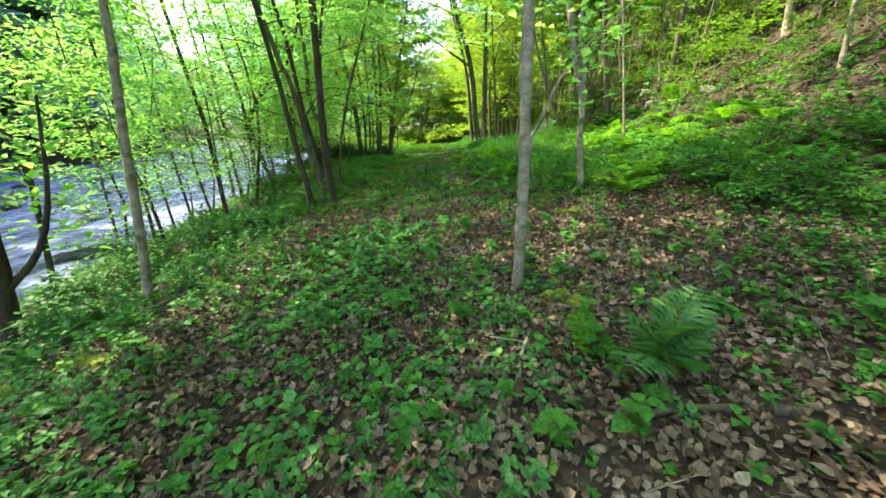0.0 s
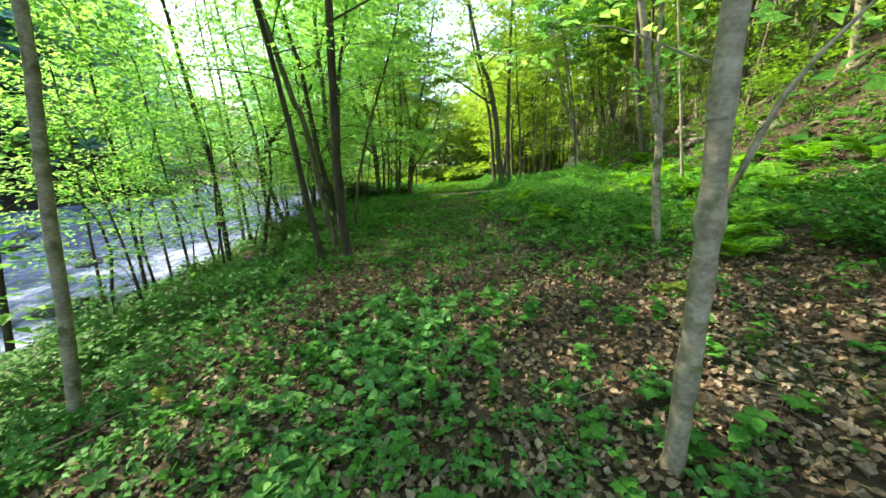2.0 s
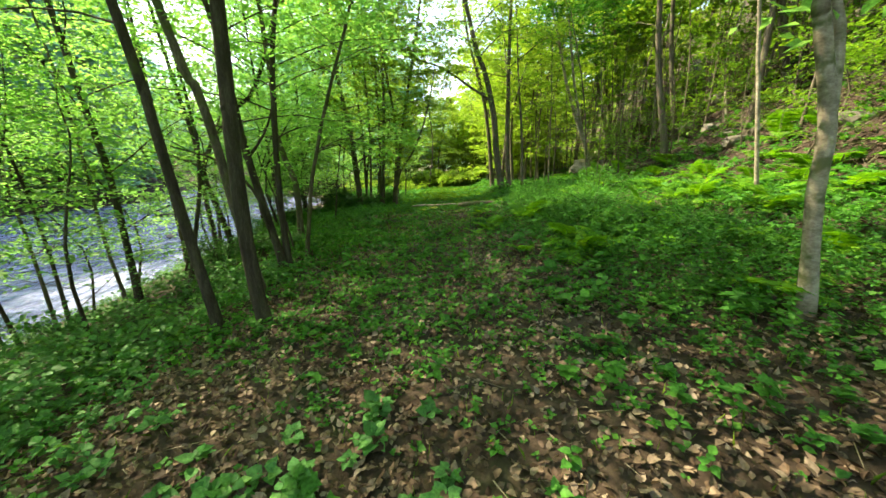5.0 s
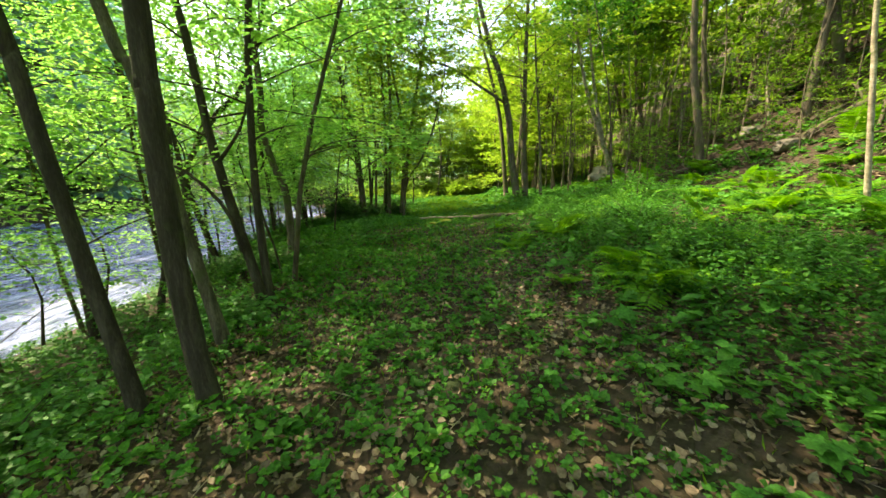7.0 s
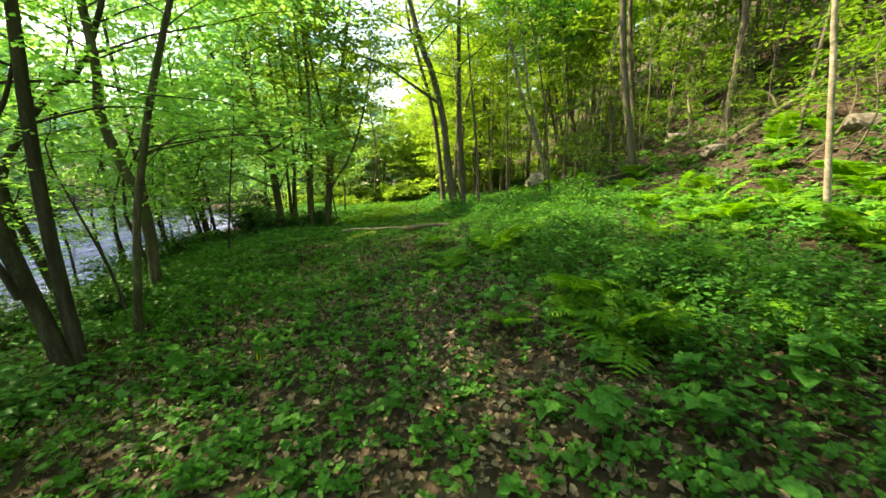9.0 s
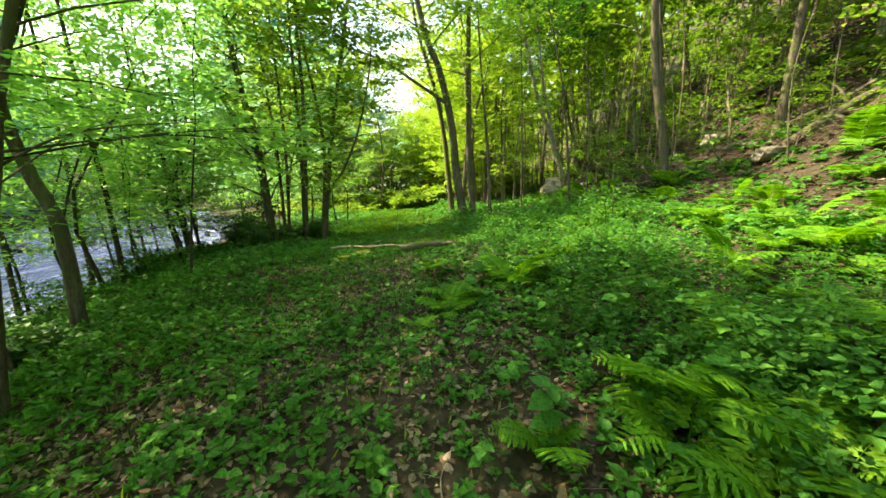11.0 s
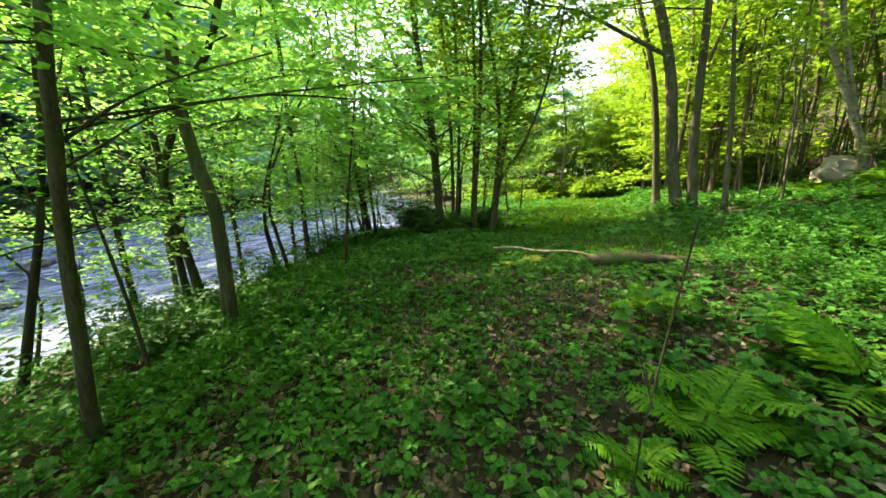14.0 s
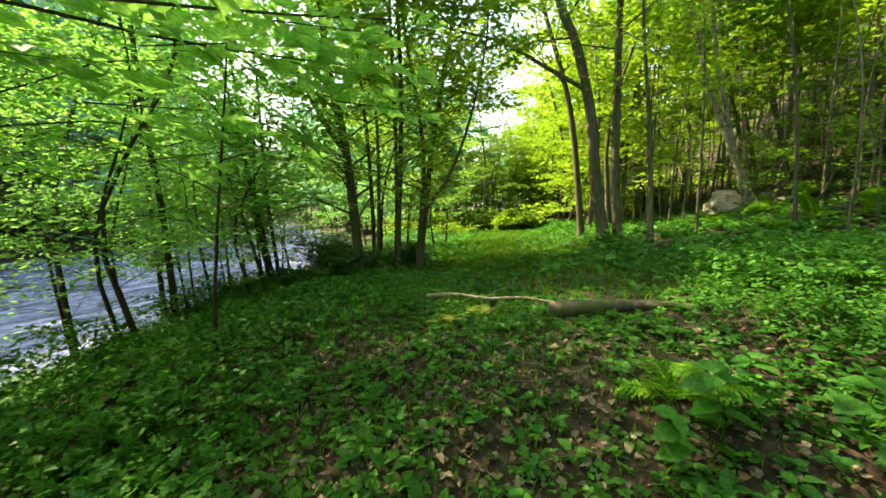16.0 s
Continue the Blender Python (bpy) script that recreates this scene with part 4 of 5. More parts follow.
x, y = points(10000, -4.0, 6.5, 0.4, 20, lambda x, y: 0.85 * lushness(x, y) ** 1.6 * (0.35 + 0.65 * sstep(0.5, 1.3, np.abs(x + 0.1))))
herbs("leafy_herbs", x, y, 0.21, 9, 0.056, LEAF_LOW, "knee-high leafy green herbs beside the track", OVAL, 0.62)
x, y = points(8000, -3.6, 2.6, 7.5, 23, lambda x, y: (0.15 + 0.85 * (fbm(x, y, 1.0, 6) > 0.0)) * (0.5 + 0.5 * sstep(10, 14, y)))
herbs("track_herbs", x, y, 0.17, 6, 0.075, LEAF_LOW, "broad-leaved green herbs over the track", OVAL, 0.6)
x, y = points(4700, 1.0, 6.0, 6.2, 18, lambda x, y: (1 - 0.8 * sstep(3.8, 4.8, x)) * sstep(1.0, 1.9, x) * sstep(6.2, 8, y) * (0.35 + 0.65 * (fbm(x, y, 1.1, 2) > -0.1)))
herbs("tall_herbs", x, y, 0.32, 15, 0.05, LEAF_LOW, "dense tall green herbs beside the track", OVAL, 0.55)
x, y = points(9000, -9.5, -2.2, 1.0, 22, lambda x, y: (x > river_edge(y) + 0.2) * (0.25 + 0.75 * sstep(-2.2, -3.6, x)) * (0.55 + 0.5 * fbm(x, y, 0.8, 11)) * (1 - 0.8 * np.exp(-((x + 2.8) / 0.9) ** 2 - ((y - 9.0) / 2.0) ** 2)) * (1 - 0.6 * np.exp(-((x + 2.6) / 1.0) ** 2 - ((y - 12.0) / 1.6) ** 2)))
herbs("bank_herbs", x, y, 0.24, 9, 0.075, LEAF_BLUE, "dark blue-green plants covering the riverbank", DIAMOND, 0.8)
x, y = points(9000, -8.6, -2.4, 11.5, 22, lambda x, y: (x > brow(y) - 0.7) * (0.6 + 0.4 * fbm(x, y, 0.9, 1)))
herbs("brow_herbs", x, y, 0.2, 8, 0.07, LEAF_LOW, "green plants and grass along the bank's brow", DIAMOND, 0.6, rise=0.7)
x, y = points(1900, -2.0, 1.2, 1.6, 6.5, lambda x, y: 0.75 * np.exp(-((x + 0.95) / 0.55) ** 2 - ((y - 4.4) / 1.5) ** 2))
herbs("pale_herbs", x, y, 0.25, 9, 0.08, LEAF_BLUE, "blue-green leafy plants in a loose patch", OVAL, 0.75)
x, y = points(1100, -3.0, 1.2, 0.6, 3.8, lambda x, y: 0.1 + 0.9 * (fbm(x, y, 1.6, 8) > 0.0))
herbs("small_herbs", x, y, 0.16, 8, 0.05, LEAF_BLUE, "small blue-green herbs among dead leaves", OVAL, 0.62)
x, y = points(9500, -9, 9, 19, 48, lambda x, y: (x > brow(y)) * 0.7 * (1 - 0.7 * np.exp(-((x + 0.9) / 1.3) ** 2)) * (1 - 0.75 * sstep(4.5, 6.5, x)))
herbs("far_herbs", x, y, 0.3, 6, 0.16, LEAF_LOW, "green undergrowth along the far track")
x, y = points(26000, 5, 26, 0, 46, lambda x, y: (0.1 + 0.75 * (fbm(x, y, 0.8, 4) > 0.12 - 0.6 * (x < 9.5))) * (1 - 0.55 * sstep(10, 15, x)) * (1 - 0.25 * sstep(20, 30, y)))
herbs("hillside_herbs", x, y, 0.26, 6, 0.12, LEAF_LOW, "sunlit ferny plants covering the hillside")

x, y = points(4200, 12, 46, 18, 76, lambda x, y: 0.35 + 0.6 * (fbm(x, y, 0.4, 7) > -0.1))
herbs("upper_slope_herbs", x, y, 0.5, 5, 0.34, LEAF_SLOPE_SHADED, "dark green brush covering the upper hillside")
x, y = points(4200, -12, 14, 40, 74, lambda x, y: 0.8 * (1 - 0.9 * (np.abs(x + 0.6) < 1.2) * (y < 47)))
herbs("valley_herbs", x, y, 1.5, 6, 0.36, LEAF_SUN, "bright undergrowth at the valley's end")
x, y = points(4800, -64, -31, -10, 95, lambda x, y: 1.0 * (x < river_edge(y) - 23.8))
herbs("far_bank_herbs", x, y, 1.2, 7, 1.25, LEAF_FAR_HAZED, "undergrowth covering the far bank, haze painted blue-green")

# grass on the track
x, y = points(60000, -4.5, 2.4, 2, 40, lambda x, y: 0.10 + 0.9 * sstep(10, 15, y) * np.exp(-((x + 0.8) / 1.9) ** 2) + 0.35 * np.exp(-((x + 2.4) / 1.1) ** 2) * sstep(8, 11, y))
x2, y2 = points(26000, -5.5, 2.6, 15.5, 34, lambda x, y: (x > brow(y)) * (0.35 + 0.65 * (fbm(x, y, 1.4, 3) > 0)))
x, y = np.concatenate([x, x2]), np.concatenate([y, y2])
n = len(x)
D = np.stack([rng.normal(0, 0.45, n), rng.normal(0, 0.45, n), np.ones(n)], -1)
N = rng.normal(0, 1, (n, 3))
S = rng.uniform(0.05, 0.13, n) * (1 + 0.9 * sstep(16, 24, y))
tagged(part("grass", leaf_mesh("grass", np.stack([x, y, ground_z(x, y) - 0.01], -1), D, N, S, 0.036, DIAMOND), GRASS), "thin green grass along the mossy track", "grass", kind="stuff")

# fallen leaves
x, y = points(50000, -4.2, 4.2, 0.2, 15.5, lambda x, y: 0.45 + 0.55 * (1 - lushness(x, y)))


def lying(x, y, size, up=0.35):
    n = len(x)
    a = rng.uniform(0, 6.28, n)
    P = np.stack([x, y, ground_z(x, y) + rng.uniform(0.004, 0.045, n)], -1)
    D = np.stack([np.cos(a), np.sin(a), rng.normal(0, up, n)], -1)
    N = np.stack([rng.normal(0, up, n), rng.normal(0, up, n), np.where(rng.random(n) < 0.3, -1.0, 1.0)], -1)
    return P, D, N, size * rng.uniform(0.55, 1.35, n)


CURLED = ((0, 0, 0), (0.2, 0.4, 0.2), (0.5, 0.62, 0.28), (0.75, 0.3, 0.12), (1, 0, -0.05))
litter = part("leaf_litter", leaf_mesh("leaf_litter", *lying(x, y, 0.057, 0.45), 0.62, OVAL), LITTER)
tagged(litter, "brown dry fallen leaves over the forest floor", "leaf litter", kind="stuff")
x, y = points(27000, 4.5, 22, 2, 44)
tagged(part("hillside_litter", leaf_mesh("hillside_litter", *lying(x, y, 0.13), 0.7, DIAMOND), LITTER_SHADED), "brown dry fallen leaves over the hillside", "leaf litter", kind="stuff")
# a band of the paler litter paints the sun patch at the slope's foot
x, y = points(2600, 4.7, 8.6, 7.5, 15)
tagged(part("slope_foot_litter", leaf_mesh("slope_foot_litter", *lying(x, y, 0.075, 0.4), 0.62, OVAL), LITTER), "dry leaves at the hillside's foot, paler as a painted sun patch", "leaf litter", kind="stuff")
x, y = points(38000, -3.6, 3.8, 0.2, 14.0, lambda x, y: (0.5 + 0.5 * (1 - lushness(x, y))) * (1 - 0.5 * sstep(3.5, 7, y)))
x2, y2 = points(6500, -2.6, 3.2, 0.35, 3.4)
x, y = np.concatenate([x, x2]), np.concatenate([y, y2])
fresh = part("oak_litter", leaf_mesh("oak_litter", *lying(x, y, 0.05, 0.7), 0.6, CURLED), LITTER)
tagged(fresh, "curled brown oak leaves over the forest floor", "leaf litter", kind="stuff")
near_leaf = [leaf_mesh("fallen_leaf", np.zeros((1, 3)), np.array([[1.0, 0, 0]]), np.array([[0, 0.1, 1.0]]), 0.1, w, sh) for w, sh in
             ((0.7, CURLED), (0.85, ((0, 0, 0), (0.1, 0.5, 0.12), (0.3, 0.3, 0.05), (0.5, 0.75, 0.2), (0.65, 0.3, 0.08), (0.85, 0.3, 0.12), (1, 0, 0))), (0.6, OVAL))]
pile = tagged(new("fallen_leaves"), "large dry oak and maple leaves lying singly", "fallen leaf")
for n, (a, b) in enumerate(zip(*points(620, -2.2, 3.0, 0.7, 8.0, lambda x, y: 0.65 * (1 - lushness(x, y))))):
    if n >= 260:
        break
    lf = part("leaf", near_leaf[n % 3], LITTER, pile)
    s = rng.uniform(0.4, 0.68)
    lf.matrix_basis = Matrix.LocRotScale((a, b, gz(a, b) + 0.04), Euler((rng.normal(0, 0.35), rng.normal(0, 0.35), rng.uniform(0, 6.28))), (s, s, s))

# ferns


def frond_mesh(length, pairs=17, curl=0.55, width=0.17):
    """One fern frond that rises and arches over: a stalk, and rows of narrow leaflets that shrink towards the tip."""
    u = np.linspace(0, 1, 9)
    line = np.stack([length * (0.75 * u + 0.1 * u * u), 0 * u, length * (0.85 * u - curl * u ** 2.2)], -1)
    v, f = tube_arrays(line, 0.004 * np.linspace(1, 0.3, 9), 4)
    me = mesh_of("stalk", v, f, 4, True)
    s = np.repeat(np.linspace(0.2, 0.985, pairs), 2)
    sign = np.tile([1.0, -1.0], pairs)
    P = np.stack([np.interp(s, u, line[:, c]) for c in range(3)], -1)
    T = unit(np.stack([np.interp(s, u, np.gradient(line[:, c])) for c in range(3)], -1))
    side = np.array([0, 1.0, 0])[None] * sign[:, None]
    size = length * width * 2 * np.clip(np.sin(np.pi * (0.12 + 0.86 * s)) ** 0.8, 0.05, 1) * rng.uniform(0.9, 1.1, len(s))
    N = np.cross(np.array([0, 1.0, 0])[None], -T) * -1
    N = np.where(N[:, 2:3] < 0, -N, N)
    D = side + 0.35 * T - np.array([0, 0, 0.12]) + rng.normal(0, 0.05, (len(s), 3))
    TOOTH = ((0, 0, 0), (0.15, 0.16, 0.0), (0.3, 0.11, 0), (0.42, 0.15, 0), (0.58, 0.09, 0), (0.68, 0.11, 0), (1, 0, -0.06))
    return me, leaf_mesh("leaflets", P, D, N, size, 0.8, TOOTH)


frond_kinds = [frond_mesh(0.62, 13, 0.62), frond_mesh(0.75, 15, 0.5), frond_mesh(0.5, 11, 0.68)]


def fern(x, y, scale, fronds, label, tilt=0.0, group="", material=None):
    root = new("fern")
    root.matrix_basis = Matrix.LocRotScale((x, y, gz(x, y)), Euler((0, 0, rng.uniform(0, 6.28))), (scale,) * 3)
    for n in range(fronds):
        st, lv = frond_kinds[int(rng.integers(3))]
        s = rng.uniform(0.75, 1.15)
        fr = part("frond", lv.copy() if material else lv, material or FERN, root)
        fr.matrix_basis = Matrix.LocRotScale((0, 0, 0.01), Euler((0, rng.normal(-0.05 + tilt, 0.22), 6.283 * n / fronds + rng.normal(0, 0.25))), (s, s, s))
        part("stalk", st, FERN, fr)
    return tagged(root, label, "fern", group)


FERN_SPOTS = ((1.7, 10.2, 0.95, 7), (2.25, 9.9, 0.9, 7), (1.9, 10.65, 1.05, 8), (1.8, 9.75, 1.0, 7), (1.02, 10.4, 0.5, 4),
              (0.62, 12.7, 0.75, 6), (0.3, 12.45, 0.5, 5), (0.75, 13.0, 0.8, 6), (1.6, 13.3, 1.0, 7), (0.5, 14.3, 0.7, 6), (3.0, 5.9, 0.8, 6), (3.4, 6.6, 0.9, 6), (2.35, 10.4, 0.9, 7))
FERN_LABEL = "bright green arching fern on the forest floor"
fern(1.22, 1.72, 0.8, 6, "dark blue-green upright fern in leaf litter", tilt=-0.7, material=LEAF_BLUE)
fern(0.92, 1.95, 0.45, 3, "small dark green fern in leaf litter", tilt=-0.2)
for x, y, s, k in FERN_SPOTS:
    fern(x, y, 1.08 * s, k, FERN_LABEL, group="ferns beside the track")
for x, y in scatter(20, 5.0, 8.2, 8.5, 15, 0.6) + scatter(20, 5.6, 10.5, 14, 26, 0.8):
    fern(x, y, rng.uniform(0.9, 1.4), 6, "sunlit yellow-green fern at the hillside's foot", group="ferns at the hillside's foot")
for x, y in scatter(26, 2.7, 5.2, 6.0, 17, 0.7):
    fern(x, y, rng.uniform(0.7, 1.1), 6, FERN_LABEL, group="ferns beside the track")

# seedlings with a stem and broad leaves
MAPLE = ((0, 0, 0), (-0.06, 0.32, 0.02), (0.14, 0.36, 0.04), (0.22, 0.72, 0.05), (0.42, 0.42, 0.03), (0.62, 0.5, 0.03), (0.7, 0.22, 0.02), (1, 0, -0.08))
blade_kinds = [leaf_mesh("leaf", np.zeros((1, 3)), np.array([[1.0, 0, 0.1]]), np.array([[0, 0.05, 1.0]]), 0.11, w, sh) for w, sh in ((0.72, OVAL), (0.95, MAPLE), (0.55, OVAL))]


def seedling(kind, height, leaves, size):
    root = new("seedling")
    line = smooth_line([(0, 0, -0.02), (rng.normal(0, 0.02), rng.normal(0, 0.02), height * 0.5), (rng.normal(0, 0.04), rng.normal(0, 0.04), height)], 6)
    part("stem", tubes("stem", [(line, 0.0035 * np.linspace(1, 0.6, 6))], 5), LEAF_LOW, root)
    for n in range(leaves):
        h = 1 - 0.62 * (n / leaves) ** 1.3
        at = [np.interp(h * height, line[:, 2], line[:, c]) for c in range(3)]
        s = size * rng.uniform(0.75, 1.2)
        lf = part("leaf", blade_kinds[kind], LEAF_LOW, root)
        lf.matrix_basis = Matrix.LocRotScale(at, Euler((rng.normal(0, 0.2), rng.normal(0.12, 0.2), 2.4 * n + rng.normal(0, 0.2))), (s, s, s))
    return tagged(root, SEEDLING_LABELS[kind], "seedling", "seedlings on the forest floor")


SEEDLING_LABELS = ("oval-leaved green seedling in dry leaf litter", "lobed maple seedling in dry leaf litter", "narrow-leaved green seedling in dry leaf litter")
kinds = [seedling(0, 0.2, 6, 0.95), seedling(1, 0.16, 5, 1.05), seedling(2, 0.3, 9, 0.95), seedling(1, 0.24, 7, 1.2), seedling(0, 0.34, 9, 1.15), seedling(0, 0.12, 5, 0.8)]
spots = scatter(95, -2.6, 3.6, 0.9, 13.5, 0.27) + scatter(75, -0.6, 3.2, 1.0, 6.5, 0.22)
for n, (x, y) in enumerate(spots):
    k = kinds[n % 6]
    s = rng.uniform(0.5, 0.95)
    m = Matrix.LocRotScale((x, y, gz(x, y)), Euler((rng.normal(0, 0.1), rng.normal(0, 0.1), rng.uniform(0, 6.28))), (s, s, s))
    t = k if n < 6 else copy_thing(k, Matrix.Identity(4))
    t.matrix_basis = m

for x, y, k, s in ((0.62, 13.9, 4, 1.25), (0.85, 14.15, 4, 1.1), (0.35, 13.75, 4, 0.95), (1.1, 13.6, 2, 1.2), (1.25, 14.0, 4, 1.2), (2.0, 11.6, 4, 1.3), (2.3, 11.9, 4, 1.3), (1.55, 12.0, 2, 1.3), (2.3, 10.6, 3, 1.4)):
    t = copy_thing(kinds[k], Matrix.Identity(4))
    t.matrix_basis = Matrix.LocRotScale((x, y, gz(x, y)), Euler((0, 0, rng.uniform(0, 6.28))), (s, s, s))

for n, (x, y) in enumerate(scatter(46, 0.8, 2.8, 6.8, 14.5, 0.26)):
    t = copy_thing(kinds[(4, 3, 0, 1)[n % 4]], Matrix.Identity(4))
    s = rng.uniform(0.75, 1.2)
    t.matrix_basis = Matrix.LocRotScale((x, y, gz(x, y)), Euler((rng.normal(0, 0.1), rng.normal(0, 0.1), rng.uniform(0, 6.28))), (s, s, s))

stalk = tagged(new("dead_stalk"), "thin bare brown stalk standing among low herbs", "stalk")
stalk.location = at_ground(0.1, 11.24)
part("stem", tubes("stem", [(smooth_line([(0, 0, -0.02), (0.01, 0, 0.5), (-0.02, 0.01, 1.0), (0.03, 0, 1.55)], 9), 0.0035 * np.linspace(1, 0.5, 9))], 5), BARK_DARK, stalk)
for h, a in ((0.7, 0.4), (0.95, 3.4), (1.2, 1.9)):
    part("twig", tubes("twig", [(smooth_line([(0, 0.005, h), (0.12 * math.cos(a), 0.12 * math.sin(a), h + 0.12)], 4), 0.0016 * np.linspace(1, 0.5, 4))], 4), BARK_DARK, stalk)

# ---- dead wood and stones ----


def branch_on_ground(pts, r, label, name="fallen_branch", material=None, twigs=(), lift=0.0, sides=7):
    root = new(name)
    x0, y0 = pts[0][:2]
    root.location = (x0, y0, gz(x0, y0))
    P = np.array([(x, y, gz(x, y) + r * 0.3 + lift + (q[0] if q else 0)) for x, y, *q in pts]) - np.array(root.location)
    line = smooth_line(P, max(10, 4 * len(pts)))
    part("wood", tubes("wood", [(line, r * np.linspace(1, 0.45, len(line)) * (1 + 0.08 * rng.standard_normal(len(line))))], sides, 0.05), material or DEADWOOD, root)
    for u, dx, dy, dz in twigs:
        a = line[int(u * (len(line) - 1))]
        part("twig", tubes("twig", [(smooth_line([a, a + np.array([dx * 0.5, dy * 0.5, dz * 0.7]), a + np.array([dx, dy, dz])], 6), r * 0.4 * np.linspace(1, 0.3, 6))], 5), material or DEADWOOD, root)
    return tagged(root, label, "branch")


branch_on_ground([(-1.7, 16.9, 0.08), (-1.25, 16.9, 0.1), (-0.8, 16.6, 0.08), (-0.35, 16.55, 0.12), (0.1, 16.3, 0.06)], 0.026, "pale bare branch lying across the track", twigs=[(0.5, 0.4, 0.3, 0.12)])
branch_on_ground([(-0.05, 16.1, 0.07), (0.35, 16.02, 0.1), (0.8, 16.05, 0.08), (1.35, 15.95, 0.02)], 0.1, "rotting brown log among green plants by the track", "log", BARK, sides=10, lift=-0.05)
branch_on_ground([(-4.9, 3.0, 0.1), (-4.2, 3.4, 0.12), (-3.4, 3.75, 0.08), (-2.84, 4.2, 0.05)], 0.012, "long thin dead stick lying down the bank", twigs=[(0.6, 0.3, 0.1, 0.02)])
branch_on_ground([(0.55, 2.75), (0.62, 2.5), (0.75, 2.35)], 0.014, "short pale stick in the leaf litter")
branch_on_ground([(0.44, 1.75), (0.5, 1.95, 0.03), (0.58, 2.15, 0.03), (0.64, 2.3)], 0.017, "curved grey exposed root in leaf litter", "root", BARK_PALE, twigs=[(0.4, -0.18, -0.12, 0.0), (0.6, -0.3, 0.05, 0.02)])
branch_on_ground([(0.2, 1.85), (0.27, 1.98, 0.03), (0.36, 2.1)], 0.02, "curved grey exposed root in leaf litter", "root", BARK_PALE)
branch_on_ground([(1.7, 1.35), (1.2, 1.42, 0.02), (0.95, 1.4, 0.02), (0.6, 1.5)], 0.028, "mossy half-buried branch in leaf litter", material=BARK)
for n, (x, y) in enumerate(scatter(34, -3, 4.5, 1.0, 13, 0.5)):
    a, l = rng.uniform(0, 6.28), rng.uniform(0.12, 0.4)
    c, s = math.cos(a) * l, math.sin(a) * l
    branch_on_ground([(x, y), (x + c * 0.5 + rng.normal(0, 0.02), y + s * 0.5, 0.01), (x + c, y + s)], rng.uniform(0.004, 0.009), "thin dry twig lying in leaf litter", "stick", twigs=[(0.5, -s * 0.4, c * 0.4, 0.02)])
for x, y, l, a, r in ((7.6, 21.5, 2.8, 0.5, 0.12), (9.6, 17.5, 3.6, 0.25, 0.14), (8.3, 24, 2.4, 0.9, 0.1), (11.5, 14.5, 4, 0.1, 0.15), (6.8, 26.5, 3.0, 0.2, 0.1), (12, 24, 4, 0.5, 0.13), (9, 12, 2.5, 1.1, 0.09),
                      (10.5, 20, 3.5, 0.8, 0.11), (13, 18, 4.5, 0.3, 0.15), (8.6, 29.5, 3, 0.3, 0.1), (14, 10, 4, 0.5, 0.14)):
    branch_on_ground([(x + l * u * math.cos(a), y - l * u * math.sin(a), 0.05) for u in (0, 0.35, 0.7, 1)], r, "weathered fallen trunk on the hillside", "log", BARK, twigs=[(0.6, 0.3, -0.3, 0.5), (0.4, -0.2, 0.3, 0.6)])


def stone(x, y, size, label, material=None, sink=0.25, name="rock", z=None, flat=0.92):
    bm = bmesh.new()
    bmesh.ops.create_icosphere(bm, subdivisions=3, radius=1)
    off = Vector(rng.uniform(0, 50, 3))
    for v in bm.verts:
        d = v.co.normalized()
        k = 1 + 0.6 * noise.noise(d * 1.1 + off) + 0.25 * noise.noise(d * 2.4 + off) + 0.08 * noise.noise(d * 6 + off)
        v.co = d * k
        for ax in range(3):
            v.co[ax] = max(-flat, min(flat - 0.2 * (ax == 2), v.co[ax]))
        v.co = Vector((v.co.x * size[0], v.co.y * size[1], v.co.z * size[2]))
    ob = part(name, bm, material or STONE)
    for f in ob.data.polygons:
        f.use_smooth = False
    zz = gz(x, y) if z is None else z
    ob.matrix_basis = pose(x, y, zz + size[2] * (0.6 - sink), rng.normal(0, 8), rng.normal(0, 8), rng.uniform(0, 360))
    return tagged(ob, label, "rock")


stone(7.7, 27.7, (1.05, 0.6, 0.55), "large boulder at the hillside's foot, sunlight painted pale", SUN_PAINTED_STONE, name="boulder", flat=1.1, sink=-0.05)
for x, y in scatter(46, 7.5, 18, 9, 42, 1.0):
    s = rng.uniform(0.15, 0.45)
    tagged(stone(x, y, (s * rng.uniform(0.8, 1.6), s, s * rng.uniform(0.4, 0.75)), "grey lichened rock lying on the hillside", sink=0.3), group="rocks on the hillside")
for x, y in scatter(26, -26, -9, 4, 45, 1.8, lambda x, y: x < river_edge(y) - 0.3):
    s = rng.uniform(0.2, 0.6)
    tagged(stone(x, y, (s * 1.5, s, s * 0.5), "dark wet rock breaking the river's surface", STONE_WET, 0.45, "river_rock", WATER_Z), group="rocks in the river")

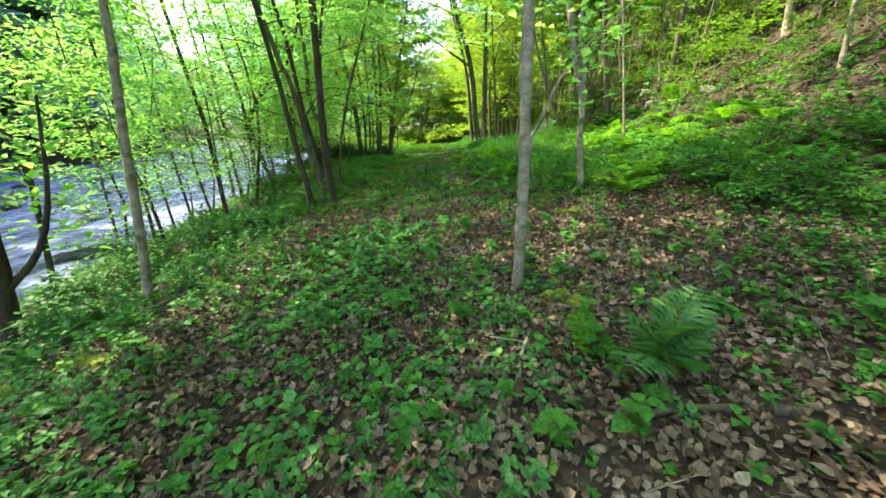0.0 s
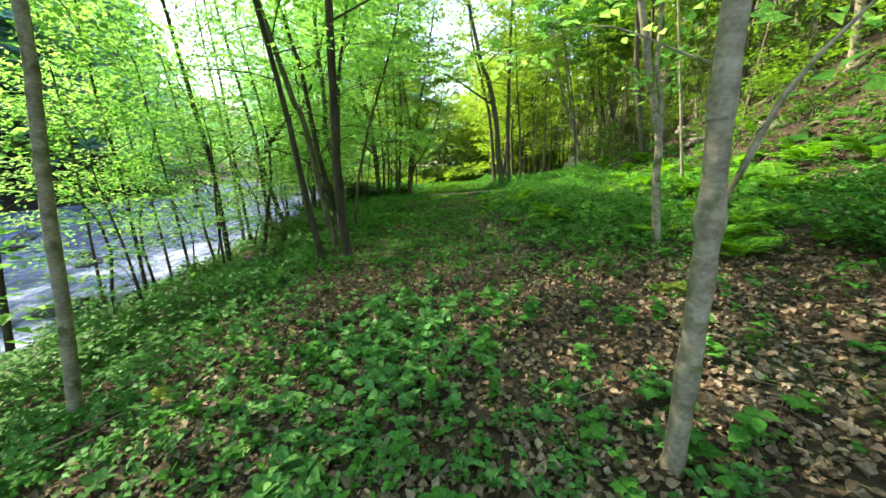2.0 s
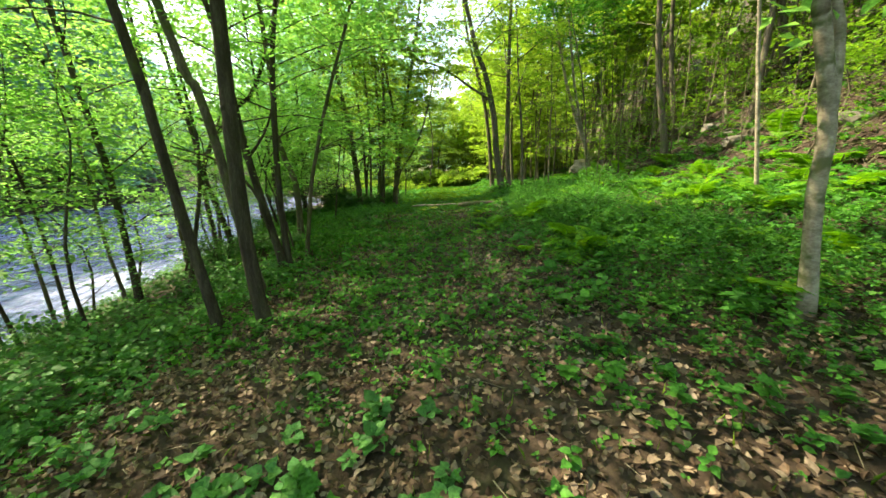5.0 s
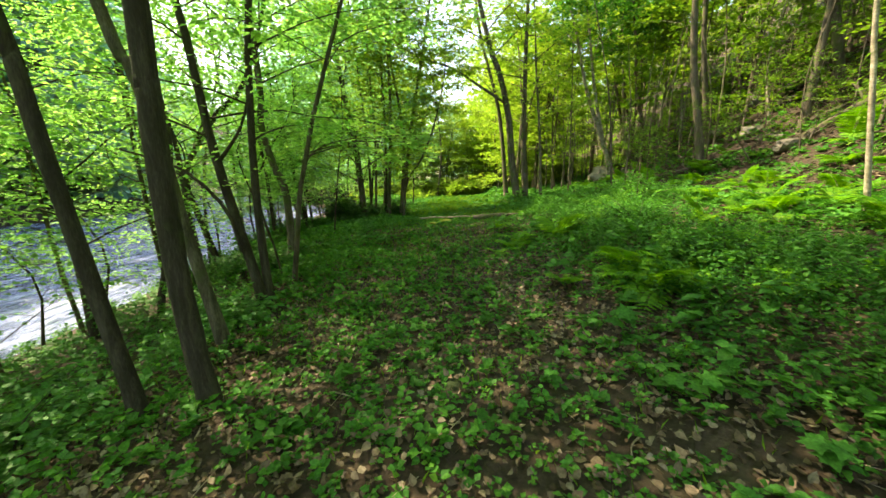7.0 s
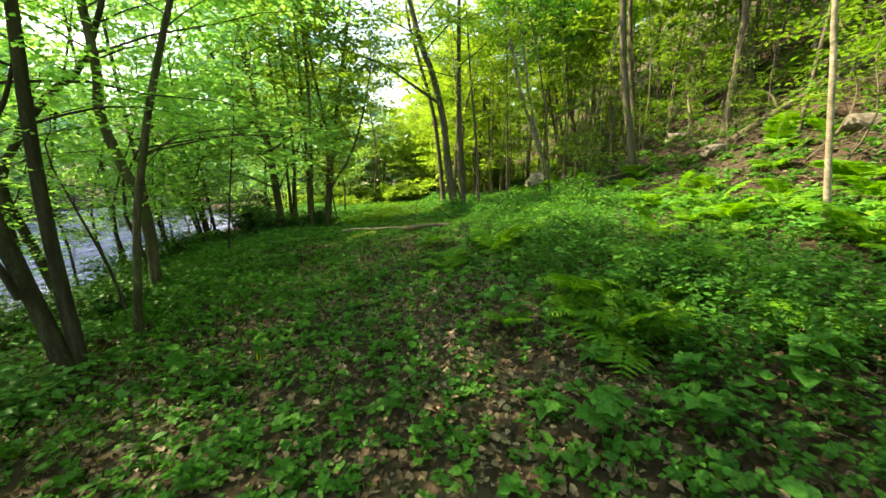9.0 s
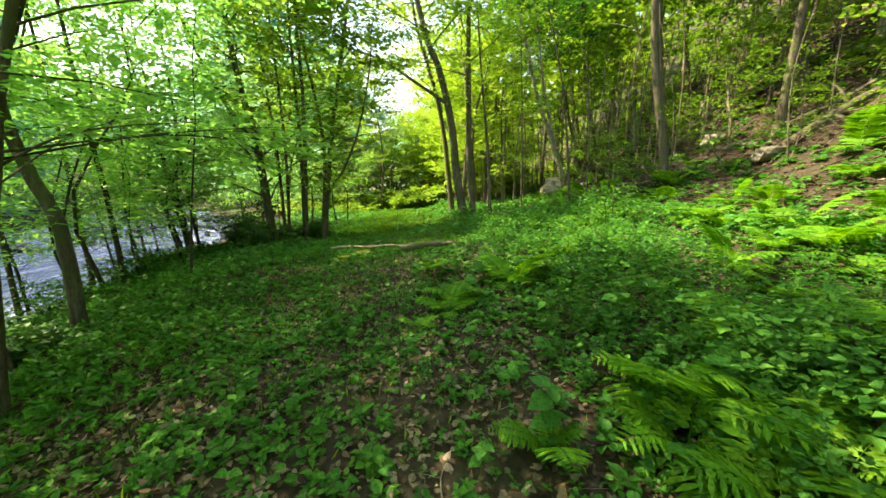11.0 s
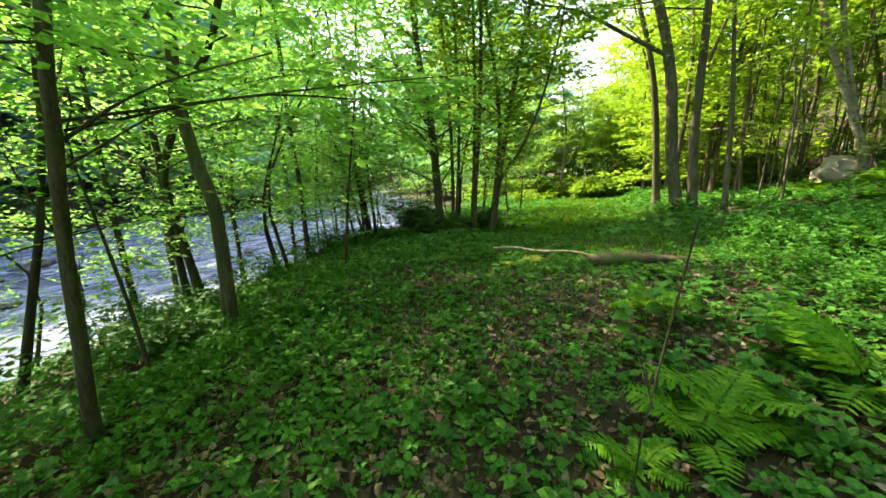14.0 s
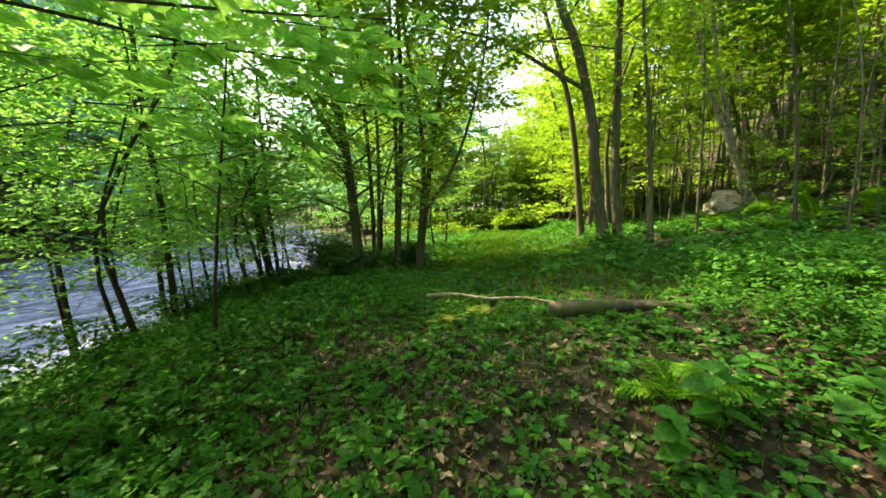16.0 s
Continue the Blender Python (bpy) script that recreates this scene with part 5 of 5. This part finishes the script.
for x, y, s in ((-3.15, 2.6, 0.2), (-2.85, 2.55, 0.15), (-3.5, 2.3, 0.22), (-3.7, 1.9, 0.25), (-3.3, 1.6, 0.18), (-2.86, 4.15, 0.16), (0.95, 2.75, 0.12), (1.1, 2.6, 0.1), (-1.2, 16.0, 0.22), (-0.85, 16.25, 0.18), (1.9, 5.2, 0.2)):
    bm = bmesh.new()
    bmesh.ops.create_icosphere(bm, subdivisions=4, radius=1)
    for v in bm.verts:
        k = 1 + 0.55 * noise.noise(v.co * 1.6 + Vector((x * 9, y * 7, 0))) + 0.3 * noise.noise(v.co * 4 + Vector((x, y, 3))) + 0.16 * noise.noise(v.co * 11)
        v.co = Vector((v.co.x * s * k, v.co.y * s * 0.7 * k, v.co.z * 0.07 * k))
    mo = part("moss_cushion", bm, MOSS)
    mo.location = (x, y, gz(x, y) + 0.005)
    tagged(mo, "low yellow-green moss cushion on the soil", "moss", "moss cushions")

# ---- brushwood over the hillside ----


def prisms(A, B, r):
    """Thin three-sided sticks from A to B."""
    T = unit(B - A)
    s = unit(np.cross(T, np.array([0.1, 0.2, 1.0])[None]))
    u = np.cross(s, T)
    r = r[:, None]
    ring = [s * r, (-0.5 * s + 0.87 * u) * r, (-0.5 * s - 0.87 * u) * r]
    V = np.stack([A + q for q in ring] + [B + 0.4 * q for q in ring], 1)
    base = np.arange(len(A))[:, None, None] * 6
    F = (base + np.array([[0, 1, 4, 3], [1, 2, 5, 4], [2, 0, 3, 5]])[None]).reshape(-1, 4)
    return mesh_of("brushwood", V.reshape(-1, 3), F, 4)


x, y = points(4200, 6.5, 20, 4, 42)
n = len(x)
a, l = rng.uniform(0, 6.28, n), rng.uniform(0.25, 1.1, n)
x2, y2 = x + np.cos(a) * l, y + np.sin(a) * l
A = np.stack([x, y, ground_z(x, y) + rng.uniform(0.0, 0.1, n)], -1)
B = np.stack([x2, y2, ground_z(x2, y2) + rng.uniform(0.0, 0.3, n)], -1)
tagged(part("brushwood", prisms(A, B, rng.uniform(0.005, 0.024, n)), BARK), "grey-brown fallen sticks tangled over the hillside", "brushwood", kind="stuff")
x, y = points(420, -3.5, 4.5, 0.6, 15)
n = len(x)
a, l = rng.uniform(0, 6.28, n), rng.uniform(0.08, 0.35, n)
x2, y2 = x + np.cos(a) * l, y + np.sin(a) * l
A = np.stack([x, y, ground_z(x, y) + 0.015], -1)
B = np.stack([x2, y2, ground_z(x2, y2) + rng.uniform(0.01, 0.06, n)], -1)
tagged(part("small_twigs", prisms(A, B, rng.uniform(0.002, 0.005, n)), DEADWOOD), "small dry twigs strewn through the leaf litter", "twigs", kind="stuff")
